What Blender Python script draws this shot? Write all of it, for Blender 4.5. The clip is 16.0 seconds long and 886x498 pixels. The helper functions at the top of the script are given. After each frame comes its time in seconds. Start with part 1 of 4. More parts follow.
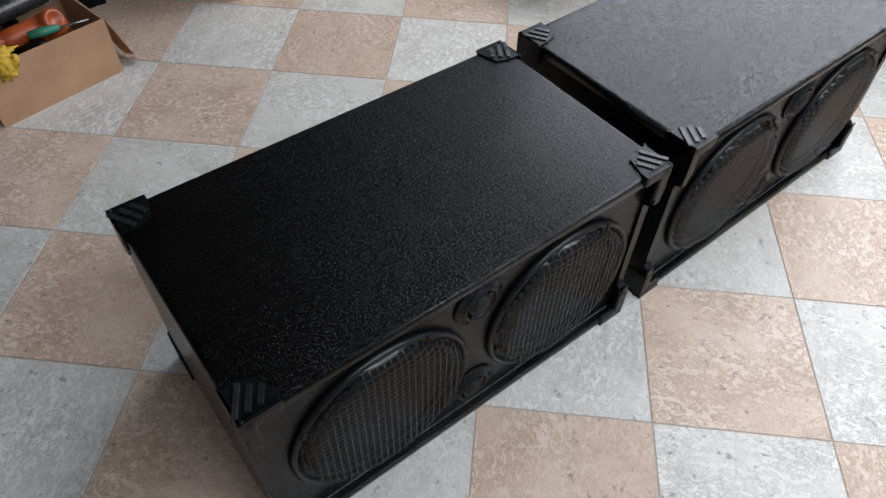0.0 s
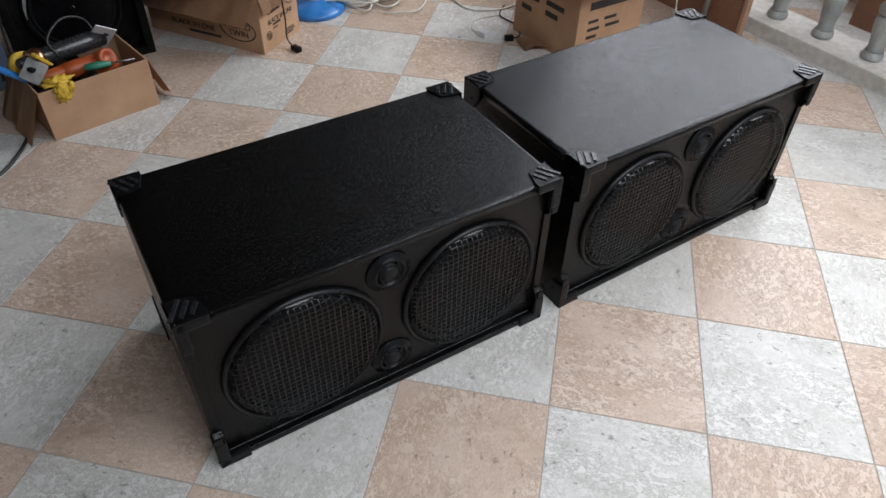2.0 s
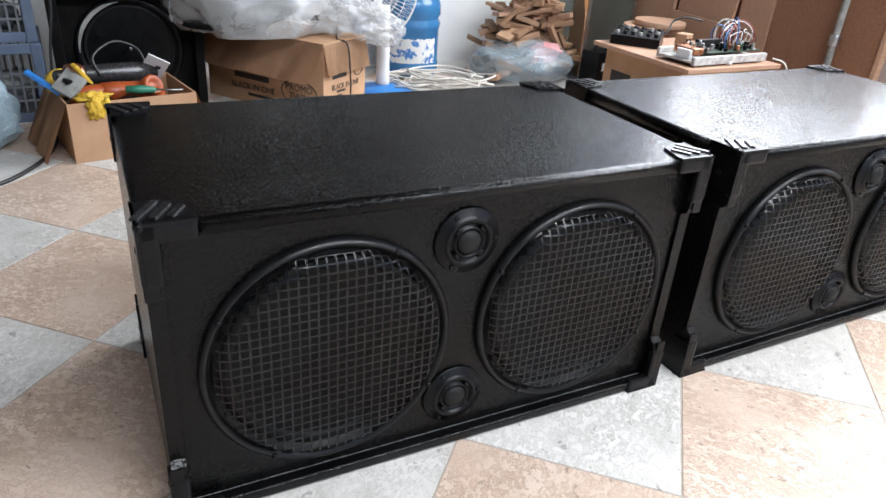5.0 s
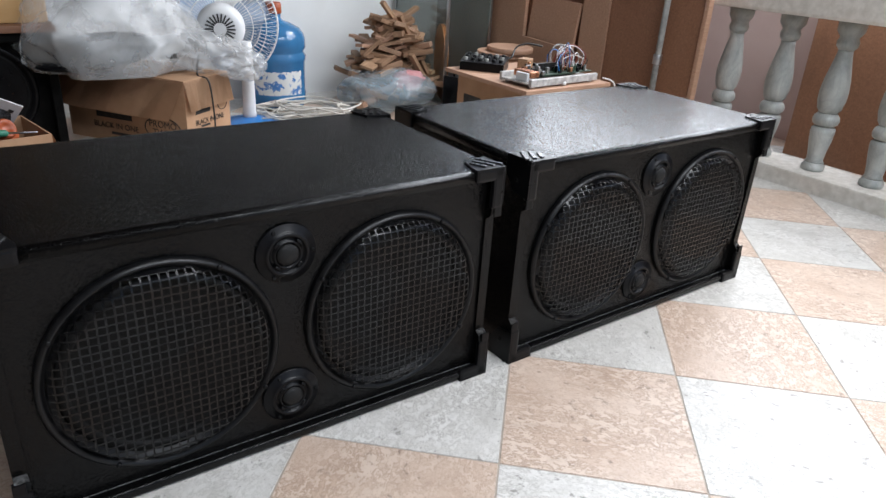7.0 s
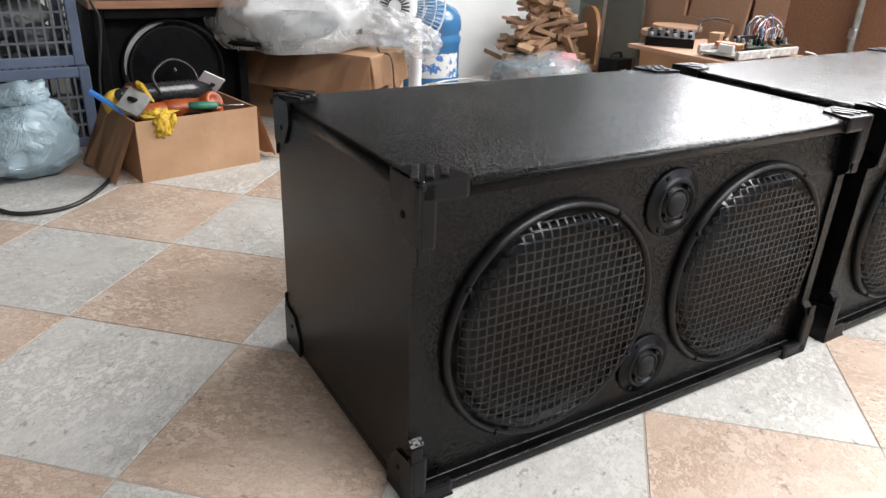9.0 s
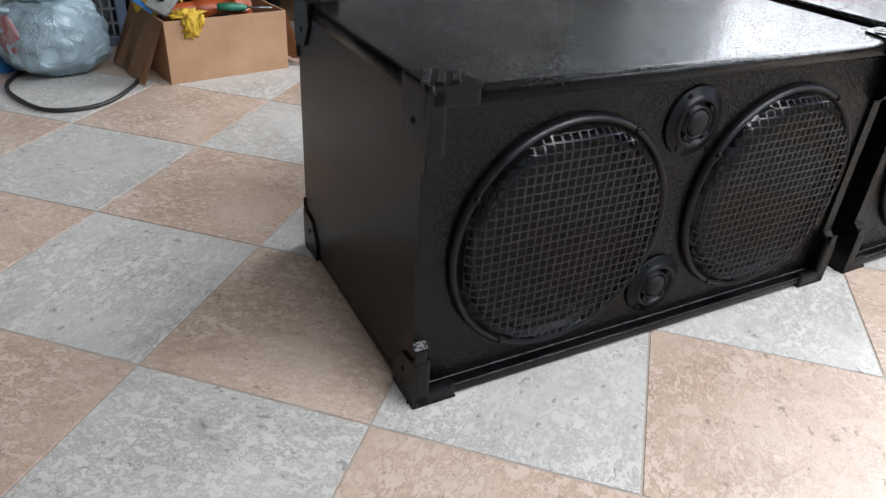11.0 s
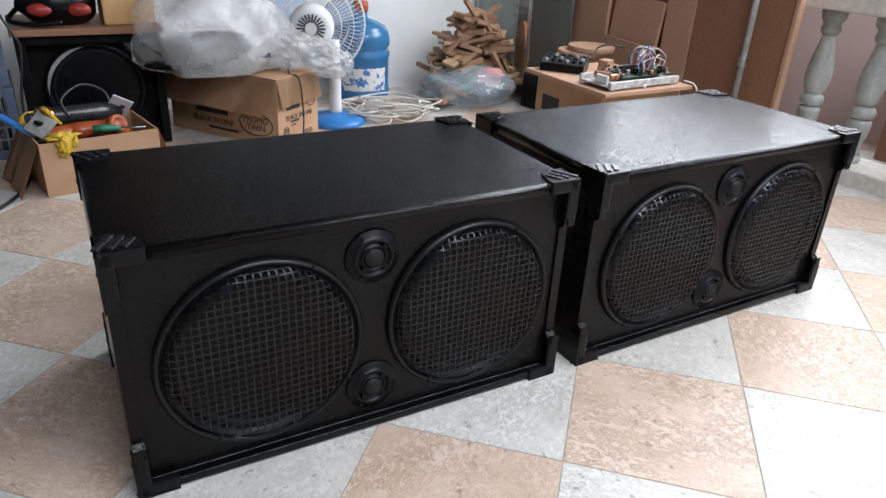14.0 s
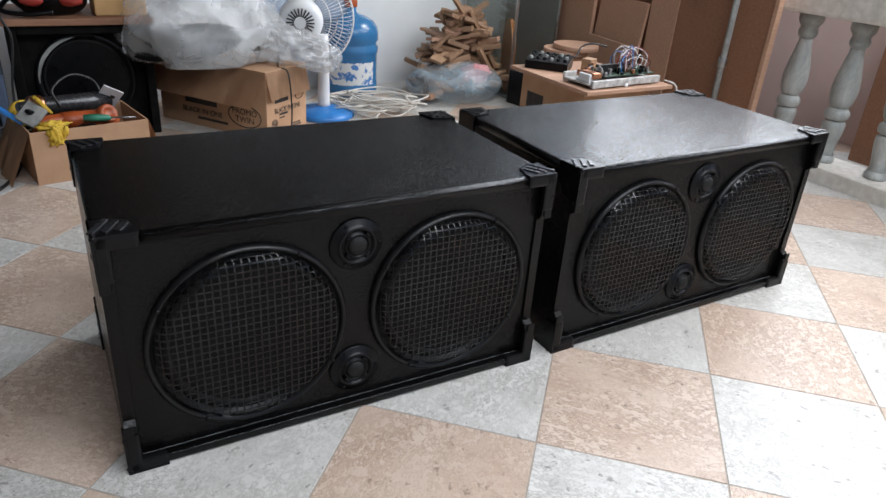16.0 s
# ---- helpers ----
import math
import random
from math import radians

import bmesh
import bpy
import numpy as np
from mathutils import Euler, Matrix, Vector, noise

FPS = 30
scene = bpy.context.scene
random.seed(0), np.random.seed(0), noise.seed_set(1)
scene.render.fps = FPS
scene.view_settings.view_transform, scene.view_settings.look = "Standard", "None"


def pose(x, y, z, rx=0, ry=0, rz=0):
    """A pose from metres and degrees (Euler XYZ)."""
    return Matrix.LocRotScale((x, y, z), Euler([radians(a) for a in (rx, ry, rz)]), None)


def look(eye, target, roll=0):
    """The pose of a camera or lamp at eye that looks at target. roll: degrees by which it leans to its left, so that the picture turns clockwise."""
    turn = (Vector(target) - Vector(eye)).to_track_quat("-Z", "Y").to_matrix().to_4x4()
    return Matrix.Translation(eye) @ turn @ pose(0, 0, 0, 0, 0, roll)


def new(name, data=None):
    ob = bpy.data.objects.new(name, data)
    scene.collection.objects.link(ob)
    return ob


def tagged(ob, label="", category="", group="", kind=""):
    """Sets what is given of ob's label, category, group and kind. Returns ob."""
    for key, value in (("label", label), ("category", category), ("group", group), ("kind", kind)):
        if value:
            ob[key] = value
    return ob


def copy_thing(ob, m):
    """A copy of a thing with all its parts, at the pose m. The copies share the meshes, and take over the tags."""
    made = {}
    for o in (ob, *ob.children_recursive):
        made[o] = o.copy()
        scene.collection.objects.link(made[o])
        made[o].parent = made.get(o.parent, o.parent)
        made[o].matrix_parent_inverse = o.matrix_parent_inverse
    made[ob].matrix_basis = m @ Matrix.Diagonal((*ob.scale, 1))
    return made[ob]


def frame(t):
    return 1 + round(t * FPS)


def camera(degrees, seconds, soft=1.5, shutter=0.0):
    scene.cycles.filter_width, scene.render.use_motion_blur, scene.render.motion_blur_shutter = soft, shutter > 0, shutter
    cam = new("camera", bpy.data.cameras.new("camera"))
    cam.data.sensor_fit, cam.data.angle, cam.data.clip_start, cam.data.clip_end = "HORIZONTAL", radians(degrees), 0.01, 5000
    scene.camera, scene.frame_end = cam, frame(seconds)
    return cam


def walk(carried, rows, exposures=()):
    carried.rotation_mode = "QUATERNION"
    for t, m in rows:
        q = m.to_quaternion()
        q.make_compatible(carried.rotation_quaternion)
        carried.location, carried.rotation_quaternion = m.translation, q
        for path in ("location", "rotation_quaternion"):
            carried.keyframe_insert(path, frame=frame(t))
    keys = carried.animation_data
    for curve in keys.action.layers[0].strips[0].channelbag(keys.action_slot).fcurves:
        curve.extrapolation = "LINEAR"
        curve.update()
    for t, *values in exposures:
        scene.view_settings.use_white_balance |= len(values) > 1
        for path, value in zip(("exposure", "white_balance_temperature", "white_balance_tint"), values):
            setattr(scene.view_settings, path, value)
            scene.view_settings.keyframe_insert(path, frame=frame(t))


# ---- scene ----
cam = camera(64.7, 16.0)
PATH = [
    (0, (-0.349, -0.643, 1.2), (-0.456, 0.652, -0.32), 1.6),
    (0.5, (-0.349, -0.762, 1.207), (-0.412, 0.599, -0.257), 2.6),
    (1, (-0.298, -0.83, 1.225), (-0.412, 0.55, -0.219), 1.5),
    (1.5, (-0.169, -0.884, 1.246), (-0.382, 0.517, -0.164), 2.0),
    (2, (-0.072, -0.913, 1.263), (-0.341, 0.534, -0.091), 1.6),
    (2.5, (-0.061, -0.931, 1.236), (-0.316, 0.578, -0.052), 2.4),
    (3, (-0.125, -0.839, 1.133), (-0.389, 0.612, -0.218), 3.3),
    (3.2, (-0.159, -0.791, 1.055), (-0.51, 0.646, -0.291), 2.4),
    (4.2, (-0.19, -0.74, 0.83), (-0.66, 0.79, -0.25), 3.5),
    (5.3, (-0.132, -0.838, 0.725), (-0.562, 0.903, -0.159), 4.8),
    (5.5, (-0.103, -0.857, 0.749), (-0.513, 0.885, -0.145), 4.9),
    (6, (-0.044, -0.881, 0.769), (-0.344, 0.899, -0.091), 4.3),
    (6.5, (-0.011, -0.887, 0.777), (-0.202, 0.921, -0.055), 3.8),
    (7, (-0.008, -0.897, 0.778), (-0.222, 0.911, -0.049), 3.8),
    (7.5, (-0.04, -0.911, 0.76), (-0.384, 0.869, -0.084), 3.0),
    (8, (-0.128, -0.922, 0.731), (-0.75, 0.786, -0.102), 2.2),
    (8.5, (-0.312, -0.903, 0.69), (-0.745, 0.891, -0.083), 2.3),
    (9, (-0.466, -0.915, 0.644), (-0.825, 0.872, -0.179), 2.6),
    (9.2, (-0.489, -0.914, 0.633), (-0.885, 0.849, -0.224), 3.5),
    (10.25, (-0.565, -0.925, 0.622), (-0.95, 0.8, -0.33), 4.0),
    (11.3, (-0.354, -0.908, 0.653), (-0.771, 0.743, -0.396), 4.0),
    (11.5, (-0.304, -0.889, 0.664), (-0.664, 0.784, -0.37), 3.4),
    (12, (-0.21, -0.883, 0.678), (-0.542, 0.829, -0.301), 1.5),
    (12.5, (-0.163, -0.882, 0.703), (-0.527, 0.83, -0.264), 2.3),
    (13, (-0.108, -0.893, 0.753), (-0.482, 0.857, -0.14), 2.3),
    (13.5, (-0.062, -0.924, 0.811), (-0.525, 0.819, -0.056), 1.7),
    (14, (-0.008, -0.951, 0.837), (-0.419, 0.802, -0.034), 3.2),
    (14.5, (0.022, -0.973, 0.844), (-0.399, 0.765, -0.051), 3.0),
    (15, (0.023, -0.991, 0.857), (-0.384, 0.768, -0.004), 4.0),
    (15.5, (0.036, -1.005, 0.856), (-0.339, 0.757, -0.012), 3.8),
    (16, (0.016, -0.999, 0.851), (-0.359, 0.757, -0.029), 4.4),
]
EXPOSURES = [(0, -0.16, 6450, 11), (2.5, -0.25, 6550, 11), (3.2, -0.08, 6500, 11), (5.3, 0.80, 6500, 11), (6, 0.48, 6500, 11), (7, 0.16, 6500, 11), (7.5, 0.20, 6550, 11),
             (8.5, 0.66, 6850, 11), (9.2, 0.74, 7050, 12), (11.3, 0.40, 6500, 11), (12, 0.26, 6450, 11), (13, 0.24, 6450, 11), (14.5, 0.28, 6500, 11), (16, 0.08, 6500, 11)]
SKY, TERRACE, FRONT_FILL, OVERHEAD_FILL = 0.12, 84.0, 6.0, 100.0
walk(cam, [(t, look(eye, target, roll)) for t, eye, target, roll in PATH], EXPOSURES)

# ---------- light ----------
world = bpy.data.worlds.new("sky")
world.use_nodes = True
scene.world = world
wn = world.node_tree
sky = wn.nodes.new("ShaderNodeTexSky")
sky.sky_type = "NISHITA"
sky.sun_disc = False
sky.sun_elevation, sky.sun_rotation = radians(50), radians(60)
wn.links.new(sky.outputs[0], wn.nodes["Background"].inputs[0])
wn.nodes["Background"].inputs[1].default_value = SKY
sun = new("sun", bpy.data.lights.new("sun", "SUN"))
sun.data.energy, sun.data.angle, sun.data.color = 0.8, radians(20), (1.0, 0.96, 0.9)
sun.matrix_world = look((4.3, 2.5, 6.0), (0, 0, 0))

ROOM = pose(0, 0, 0, 0, 0, 45)
P0, Q0, Q1, TOP = -2.6, -2.0, 2.56, 2.6


def daylight(name, size_x, size_z, watts, at, aim):
    d = bpy.data.lights.new(name, "AREA")
    d.shape, d.size, d.size_y, d.energy, d.color = "RECTANGLE", size_x, size_z, watts, (0.905, 0.95, 1.0)
    ob = new(name, d)
    ob.matrix_world = ROOM @ look(at, aim)


daylight("terrace_daylight", 2.3, 1.7, TERRACE, (2.15, 0.97, 1.62), (0.0, 0.6, 1.1))
# Fill lamp added behind the camera; the doorway there is assumed.
daylight("doorway_daylight", 1.7, 0.9, FRONT_FILL, (0.8, -1.85, 1.75), (0.3, 0.1, 0.0))
# Added overhead lamp for front-edge and grille highlights; no roof opening is seen.
daylight("roof_gap_daylight", 2.7, 1.1, OVERHEAD_FILL, (0.45, -1.35, TOP - 0.01), (0.45, -1.349, 0.0))


# ---------- materials ----------
class Mat:
    """A small builder round one node material."""

    def __init__(self, name, rough=0.5, metal=0.0, spec=0.5):
        self.m = bpy.data.materials.new(name)
        self.m.use_nodes = True
        self.t = self.m.node_tree
        self.b = self.t.nodes["Principled BSDF"]
        self.b.inputs["Roughness"].default_value = rough
        self.b.inputs["Metallic"].default_value = metal
        self.b.inputs["Specular IOR Level"].default_value = spec
        self.co = self.t.nodes.new("ShaderNodeTexCoord").outputs["Object"]

    def link(self, a, b):
        self.t.links.new(a, b)

    def node(self, kind, **inputs):
        n = self.t.nodes.new(kind)
        for k, v in inputs.items():
            s = n.inputs[k.replace("_", " ")]
            if isinstance(v, bpy.types.NodeSocket):
                self.link(v, s)
            else:
                s.default_value = v
        return n

    def coords(self, scale=(1, 1, 1), spin=0.0, shuffle=False):
        n = self.node("ShaderNodeMapping", Vector=self.co)
        n.inputs["Scale"].default_value = scale
        n.inputs["Rotation"].default_value = (0, 0, spin)
        if shuffle:
            info = self.t.nodes.new("ShaderNodeObjectInfo")
            mul = self.node("ShaderNodeVectorMath")
            mul.operation = "MULTIPLY"
            self.link(info.outputs["Random"], mul.inputs[0])
            mul.inputs[1].default_value = (37.0, 53.0, 11.0)
            self.link(mul.outputs[0], n.inputs["Location"])
        return n.outputs[0]

    def noise(self, scale, detail=4, rough=0.55, vec=None, distort=0.0):
        n = self.node("ShaderNodeTexNoise", Scale=scale, Detail=detail, Roughness=rough, Distortion=distort, Vector=vec or self.co)
        return n.outputs[0]

    def ramp(self, fac, *stops):
        n = self.node("ShaderNodeValToRGB", Fac=fac)
        e = n.color_ramp.elements
        while len(e) < len(stops):
            e.new(0.5)
        for i, (p, c) in enumerate(stops):
            e[i].position = p
            e[i].color = (c, c, c, 1) if isinstance(c, (int, float)) else (*c, 1)
        return n.outputs[0]

    def mix(self, fac, a, b, kind="MIX"):
        n = self.t.nodes.new("ShaderNodeMix")
        n.data_type, n.blend_type = "RGBA", kind
        for i, v in ((0, fac), (6, a), (7, b)):
            if isinstance(v, bpy.types.NodeSocket):
                self.link(v, n.inputs[i])
            else:
                n.inputs[i].default_value = v if i == 0 else (*v, 1)
        return n.outputs[2]

    def colour(self, v):
        if isinstance(v, bpy.types.NodeSocket):
            self.link(v, self.b.inputs["Base Color"])
        else:
            self.b.inputs["Base Color"].default_value = (*v, 1)
        return self

    def rough(self, v):
        self.link(v, self.b.inputs["Roughness"])
        return self

    def bump(self, h, strength=0.3, dist=0.002):
        n = self.node("ShaderNodeBump", Strength=strength, Distance=dist, Height=h)
        prev = self.b.inputs["Normal"]
        if prev.is_linked:
            self.link(prev.links[0].from_socket, n.inputs["Normal"])
        self.link(n.outputs[0], prev)
        return self


def worn(name, a, b, scale=12.0, rough=0.5, grain=300.0, bump=0.15, metal=0.0, spec=0.5):
    """Paint or plastic with broad patches of a and b and a fine grain."""
    k = Mat(name, rough, metal, spec)
    k.colour(k.mix(k.ramp(k.noise(scale, 5), (0.35, 0), (0.7, 1)), a, b))
    k.rough(k.ramp(k.noise(scale * 2.3, 3), (0.3, max(rough - 0.08, 0.02)), (0.75, min(rough + 0.1, 1.0))))
    return k.bump(k.noise(grain, 2), bump, 0.001).m


def black_textured():
    """Rolled-on coarse black cabinet paint: gloss on the raised grains, matt between them."""
    k = Mat("textured_black_paint", 0.4, 0.0, 0.22)
    broad = k.noise(5, 4)
    k.colour(k.mix(k.ramp(broad, (0.3, 0), (0.75, 1)), (0.0007, 0.0007, 0.0008), (0.002, 0.0018, 0.0018)))
    v = k.coords((1, 1, 1), 0.3, shuffle=True)
    grain = k.noise(330, 3, 0.55, v)
    coarse = k.noise(110, 3, 0.5, v)
    k.rough(k.ramp(k.noise(8, 4, 0.6, v), (0.3, 0.17), (0.7, 0.25)))
    k.bump(coarse, 0.22, 0.002)
    k.bump(k.ramp(grain, (0.49, 0), (0.70, 1)), 0.5, 0.0011)
    return k.m


def stone_tile(name, base, pale, dark, pit):
    """Glazed floor tile printed like travertine: clouds, flaked patches with dark rims, streaks and pits."""
    k = Mat(name, 0.35)
    v = k.coords((1, 1, 1), 0.6, shuffle=True)
    vs = k.coords((1.0, 1.45, 1), 0.75, shuffle=True)
    cloud = k.ramp(k.noise(6, 5, 0.6, v), (0.34, 0), (0.70, 1))
    flake = k.noise(56, 7, 0.72, vs, 0.3)
    chips = k.ramp(flake, (0.51, 0), (0.545, 1))
    rims = k.ramp(flake, (0.44, 0), (0.485, 1), (0.52, 0))
    patch = k.ramp(k.noise(5.0, 4, 0.6, k.coords((1, 1.3, 1), 0.2, shuffle=True)), (0.38, 0.22), (0.60, 1))
    fine = k.ramp(k.noise(190, 4, 0.65, vs), (0.54, 0), (0.68, 1))
    spots = k.ramp(k.noise(46, 4, 0.6, vs), (0.64, 0), (0.675, 1))
    c = k.mix(cloud, base, tuple((x + 2 * y) / 3 for x, y in zip(base, pale)))
    c = k.mix(k.mix(1.0, k.mix(0.5, (0, 0, 0), (1, 1, 1)), fine, "MULTIPLY"), c, dark)
    c = k.mix(k.mix(1.0, k.mix(0.85, (0, 0, 0), patch), chips, "MULTIPLY"), c, pale)
    c = k.mix(k.mix(1.0, k.mix(0.95, (0, 0, 0), patch), rims, "MULTIPLY"), c, dark)
    veil = k.ramp(k.noise(9, 6, 0.65, k.coords((1, 1.6, 1), 1.1, shuffle=True), 0.6), (0.48, 0), (0.72, 0.5))
    c = k.mix(veil, c, dark)
    c = k.mix(k.mix(0.55, (0, 0, 0), spots), c, pit)
    info = k.t.nodes.new("ShaderNodeObjectInfo")
    c = k.mix(k.ramp(info.outputs["Random"], (0, 0.0), (1, 0.22)), c, dark)
    k.colour(c)
    k.rough(k.ramp(k.noise(18, 4, 0.6, v), (0.3, 0.28), (0.75, 0.5)))
    k.bump(chips, 0.25, 0.0008)
    k.bump(fine, 0.2, 0.0005)
    return k.m


def plywood(name, a, b, rough=0.55, along=(1.0, 14.0, 14.0)):
    k = Mat(name, rough)
    g = k.noise(9, 6, 0.6, k.coords(along), 0.8)
    c = k.mix(k.ramp(g, (0.3, 0), (0.7, 1)), a, b)
    blotch = k.ramp(k.noise(5, 4), (0.55, 0), (0.8, 0.5))
    k.colour(k.mix(blotch, c, tuple(x * 0.55 for x in a)))
    return k.bump(g, 0.1, 0.001).m


def cardboard(name, a, b):
    k = Mat(name, 0.8, spec=0.25)
    flute = k.noise(60, 2, 0.5, k.coords((1, 0.05, 0.05)))
    c = k.mix(k.ramp(k.noise(8, 5), (0.3, 0), (0.72, 1)), a, b)
    k.colour(k.mix(k.ramp(k.noise(45, 4), (0.62, 0), (0.8, 0.35)), c, tuple(x * 0.5 for x in a)))
    return k.bump(flute, 0.25, 0.0015).bump(k.noise(14, 4), 0.2, 0.004).m


def marble():
    k = Mat("grey_white_marble", 0.32)
    v = k.coords((1, 1, 0.6), 0.4, shuffle=True)
    vein = k.ramp(k.noise(9, 7, 0.62, v, 2.0), (0.44, 0), (0.5, 1), (0.57, 0))
    c = k.mix(k.ramp(k.noise(14, 5, 0.6, v), (0.3, 0), (0.75, 1)), (0.25, 0.265, 0.25), (0.47, 0.475, 0.45))
    k.colour(k.mix(k.mix(0.28, (0, 0, 0), vein), c, (0.16, 0.18, 0.18)))
    return k.bump(k.noise(80, 3), 0.15, 0.001).m


def film(name, tint, clear=0.5, rough=0.18, crease_depth=0.14):
    """Thin crumpled polythene: part see-through, part milky gloss."""
    k = Mat(name, rough, 0.0, 0.8)
    k.colour(tint)
    crease = k.noise(6, 4, 0.55, k.coords((1, 2.6, 1.6), 0.5), 1.6)
    ridges = k.ramp(crease, (0.40, 0), (0.46, 1), (0.5, 0.3), (0.56, 0.9), (0.62, 0))
    k.bump(ridges, crease_depth, 0.006)
    out = k.t.nodes["Material Output"]
    tr = k.node("ShaderNodeBsdfTransparent")
    mx = k.node("ShaderNodeMixShader")
    fac = k.ramp(k.noise(7, 5, 0.6, None, 1.0), (0.35, max(clear - 0.07, 0.02)), (0.7, min(clear + 0.07, 0.98)))
    k.link(fac, mx.inputs[0])
    k.link(k.b.outputs[0], mx.inputs[1])
    k.link(tr.outputs[0], mx.inputs[2])
    k.link(mx.outputs[0], out.inputs[0])
    return k.m


def glass(name, tint, rough=0.03):
    k = Mat(name, rough)
    k.colour(tint)
    k.b.inputs["Transmission Weight"].default_value = 1.0
    k.b.inputs["IOR"].default_value = 1.45
    return k.m


PAINT = black_textured()
PLASTIC = worn("black_moulded_plastic", (0.002, 0.002, 0.0024), (0.005, 0.005, 0.006), 25, 0.34, 400, 0.08, 0.0, 0.2)
RUBBER = worn("black_rubber_gasket", (0.003, 0.003, 0.0034), (0.006, 0.006, 0.0065), 30, 0.36, 300, 0.1, 0.0, 0.3)
GRILLE = worn("black_enamelled_steel", (0.004, 0.004, 0.0045), (0.008, 0.008, 0.009), 60, 0.14, 500, 0.04, 0.0, 0.65)
CONE = worn("black_paper_cone", (0.003, 0.003, 0.003), (0.007, 0.007, 0.007), 40, 0.55, 250, 0.3, 0.0, 0.2)
GLOSS = worn("glossy_black_dust_cap", (0.016, 0.016, 0.017), (0.028, 0.028, 0.03), 30, 0.26, 300, 0.05)
STEEL = worn("dull_steel", (0.35, 0.35, 0.36), (0.5, 0.5, 0.5), 30, 0.35, 300, 0.05, 1.0)
CHROME = worn("chrome", (0.7, 0.7, 0.7), (0.8, 0.8, 0.8), 30, 0.12, 300, 0.02, 1.0)
TILE_BEIGE = stone_tile("beige_stone_tile", (0.53, 0.395, 0.305), (0.68, 0.565, 0.475), (0.31, 0.215, 0.155), (0.10, 0.065, 0.045))
TILE_WHITE = stone_tile("white_stone_tile", (0.565, 0.545, 0.51), (0.69, 0.675, 0.645), (0.31, 0.295, 0.265), (0.09, 0.08, 0.07))
GROUT = worn("grey_brown_grout", (0.32, 0.275, 0.23), (0.44, 0.385, 0.33), 20, 0.9, 200, 0.3)
PLASTER = worn("white_plaster", (0.72, 0.72, 0.71), (0.80, 0.80, 0.79), 3, 0.75, 120, 0.15)
PINK = worn("pink_plaster", (0.50, 0.37, 0.34), (0.58, 0.45, 0.42), 3, 0.8, 120, 0.2)
PLY = plywood("brown_plywood", (0.19, 0.085, 0.045), (0.29, 0.14, 0.078))
PLY_PALE = plywood("pale_plywood", (0.34, 0.19, 0.12), (0.46, 0.28, 0.185))
PINE = plywood("raw_pine", (0.27, 0.155, 0.085), (0.42, 0.26, 0.155), 0.65)
PINE_DARK = plywood("weathered_pine", (0.20, 0.11, 0.06), (0.32, 0.19, 0.11), 0.7)
CARD = cardboard("brown_cardboard", (0.37, 0.215, 0.125), (0.49, 0.305, 0.185))
# Cardboard darkened for the shade inside cartons; some odd tools there share it.
CARD_IN = cardboard("shaded_cardboard", (0.26, 0.155, 0.09), (0.34, 0.21, 0.13))
MARBLE = marble()
INK = worn("black_ink", (0.02, 0.018, 0.016), (0.04, 0.035, 0.03), 60, 0.8)
FOAM = worn("yellow_foam", (0.46, 0.27, 0.11), (0.54, 0.34, 0.16), 9, 0.85, 160, 0.3)
ORANGE = worn("orange_plastic", (0.30, 0.055, 0.012), (0.38, 0.08, 0.02), 20, 0.4)
RED = worn("red_plastic", (0.22, 0.018, 0.012), (0.30, 0.03, 0.02), 20, 0.4)
YELLOW = worn("yellow_plastic", (0.50, 0.30, 0.015), (0.62, 0.42, 0.05), 30, 0.7)
BLUE = worn("blue_plastic", (0.02, 0.14, 0.42), (0.03, 0.20, 0.52), 15, 0.35)
GREEN = worn("green_plastic", (0.02, 0.14, 0.09), (0.03, 0.2, 0.12), 15, 0.4)
GREY = worn("grey_abrasive", (0.20, 0.20, 0.19), (0.32, 0.32, 0.30), 40, 0.9, 500, 0.5)
WHITE = worn("white_plastic", (0.60, 0.61, 0.62), (0.74, 0.74, 0.74), 9, 0.4, 200, 0.05)
CABLE_W = worn("dirty_white_cable", (0.55, 0.52, 0.47), (0.68, 0.66, 0.62), 30, 0.5)
CABLE_B = worn("black_cable", (0.012, 0.012, 0.012), (0.02, 0.02, 0.02), 30, 0.45)
CRATE = worn("grey_blue_plastic", (0.075, 0.10, 0.155), (0.11, 0.14, 0.20), 9, 0.5)
CRATE_DK = worn("grey_plastic_lattice", (0.07, 0.075, 0.085), (0.13, 0.135, 0.15), 9, 0.5)
COPPER = worn("copper", (0.5, 0.22, 0.12), (0.6, 0.3, 0.18), 40, 0.3, 300, 0.1, 1.0)
FILM = film("clear_polythene", (0.58, 0.59, 0.59), 0.62, 0.22)
FILM_BLUE = film("blue_polythene", (0.40, 0.50, 0.56), 0.60)
BAG = film("pale_blue_carrier_bag", (0.30, 0.40, 0.45), 0.08, 0.36, 0.55)
BLADE = film("pale_blue_fan_blade", (0.35, 0.50, 0.72), 0.45, 0.2)
MARBLE_ROUGH = worn("pale_terrazzo", (0.50, 0.47, 0.42), (0.66, 0.63, 0.58), 35, 0.6, 120, 0.5)
ORANGE_WOOD = plywood("orange_varnished_wood", (0.38, 0.13, 0.045), (0.45, 0.17, 0.06), 0.35)
TAPE = worn("brown_packing_tape", (0.30, 0.18, 0.10), (0.36, 0.22, 0.12), 30, 0.25)
BOARD = worn("green_circuit_board", (0.02, 0.05, 0.035), (0.05, 0.08, 0.05), 60, 0.4)
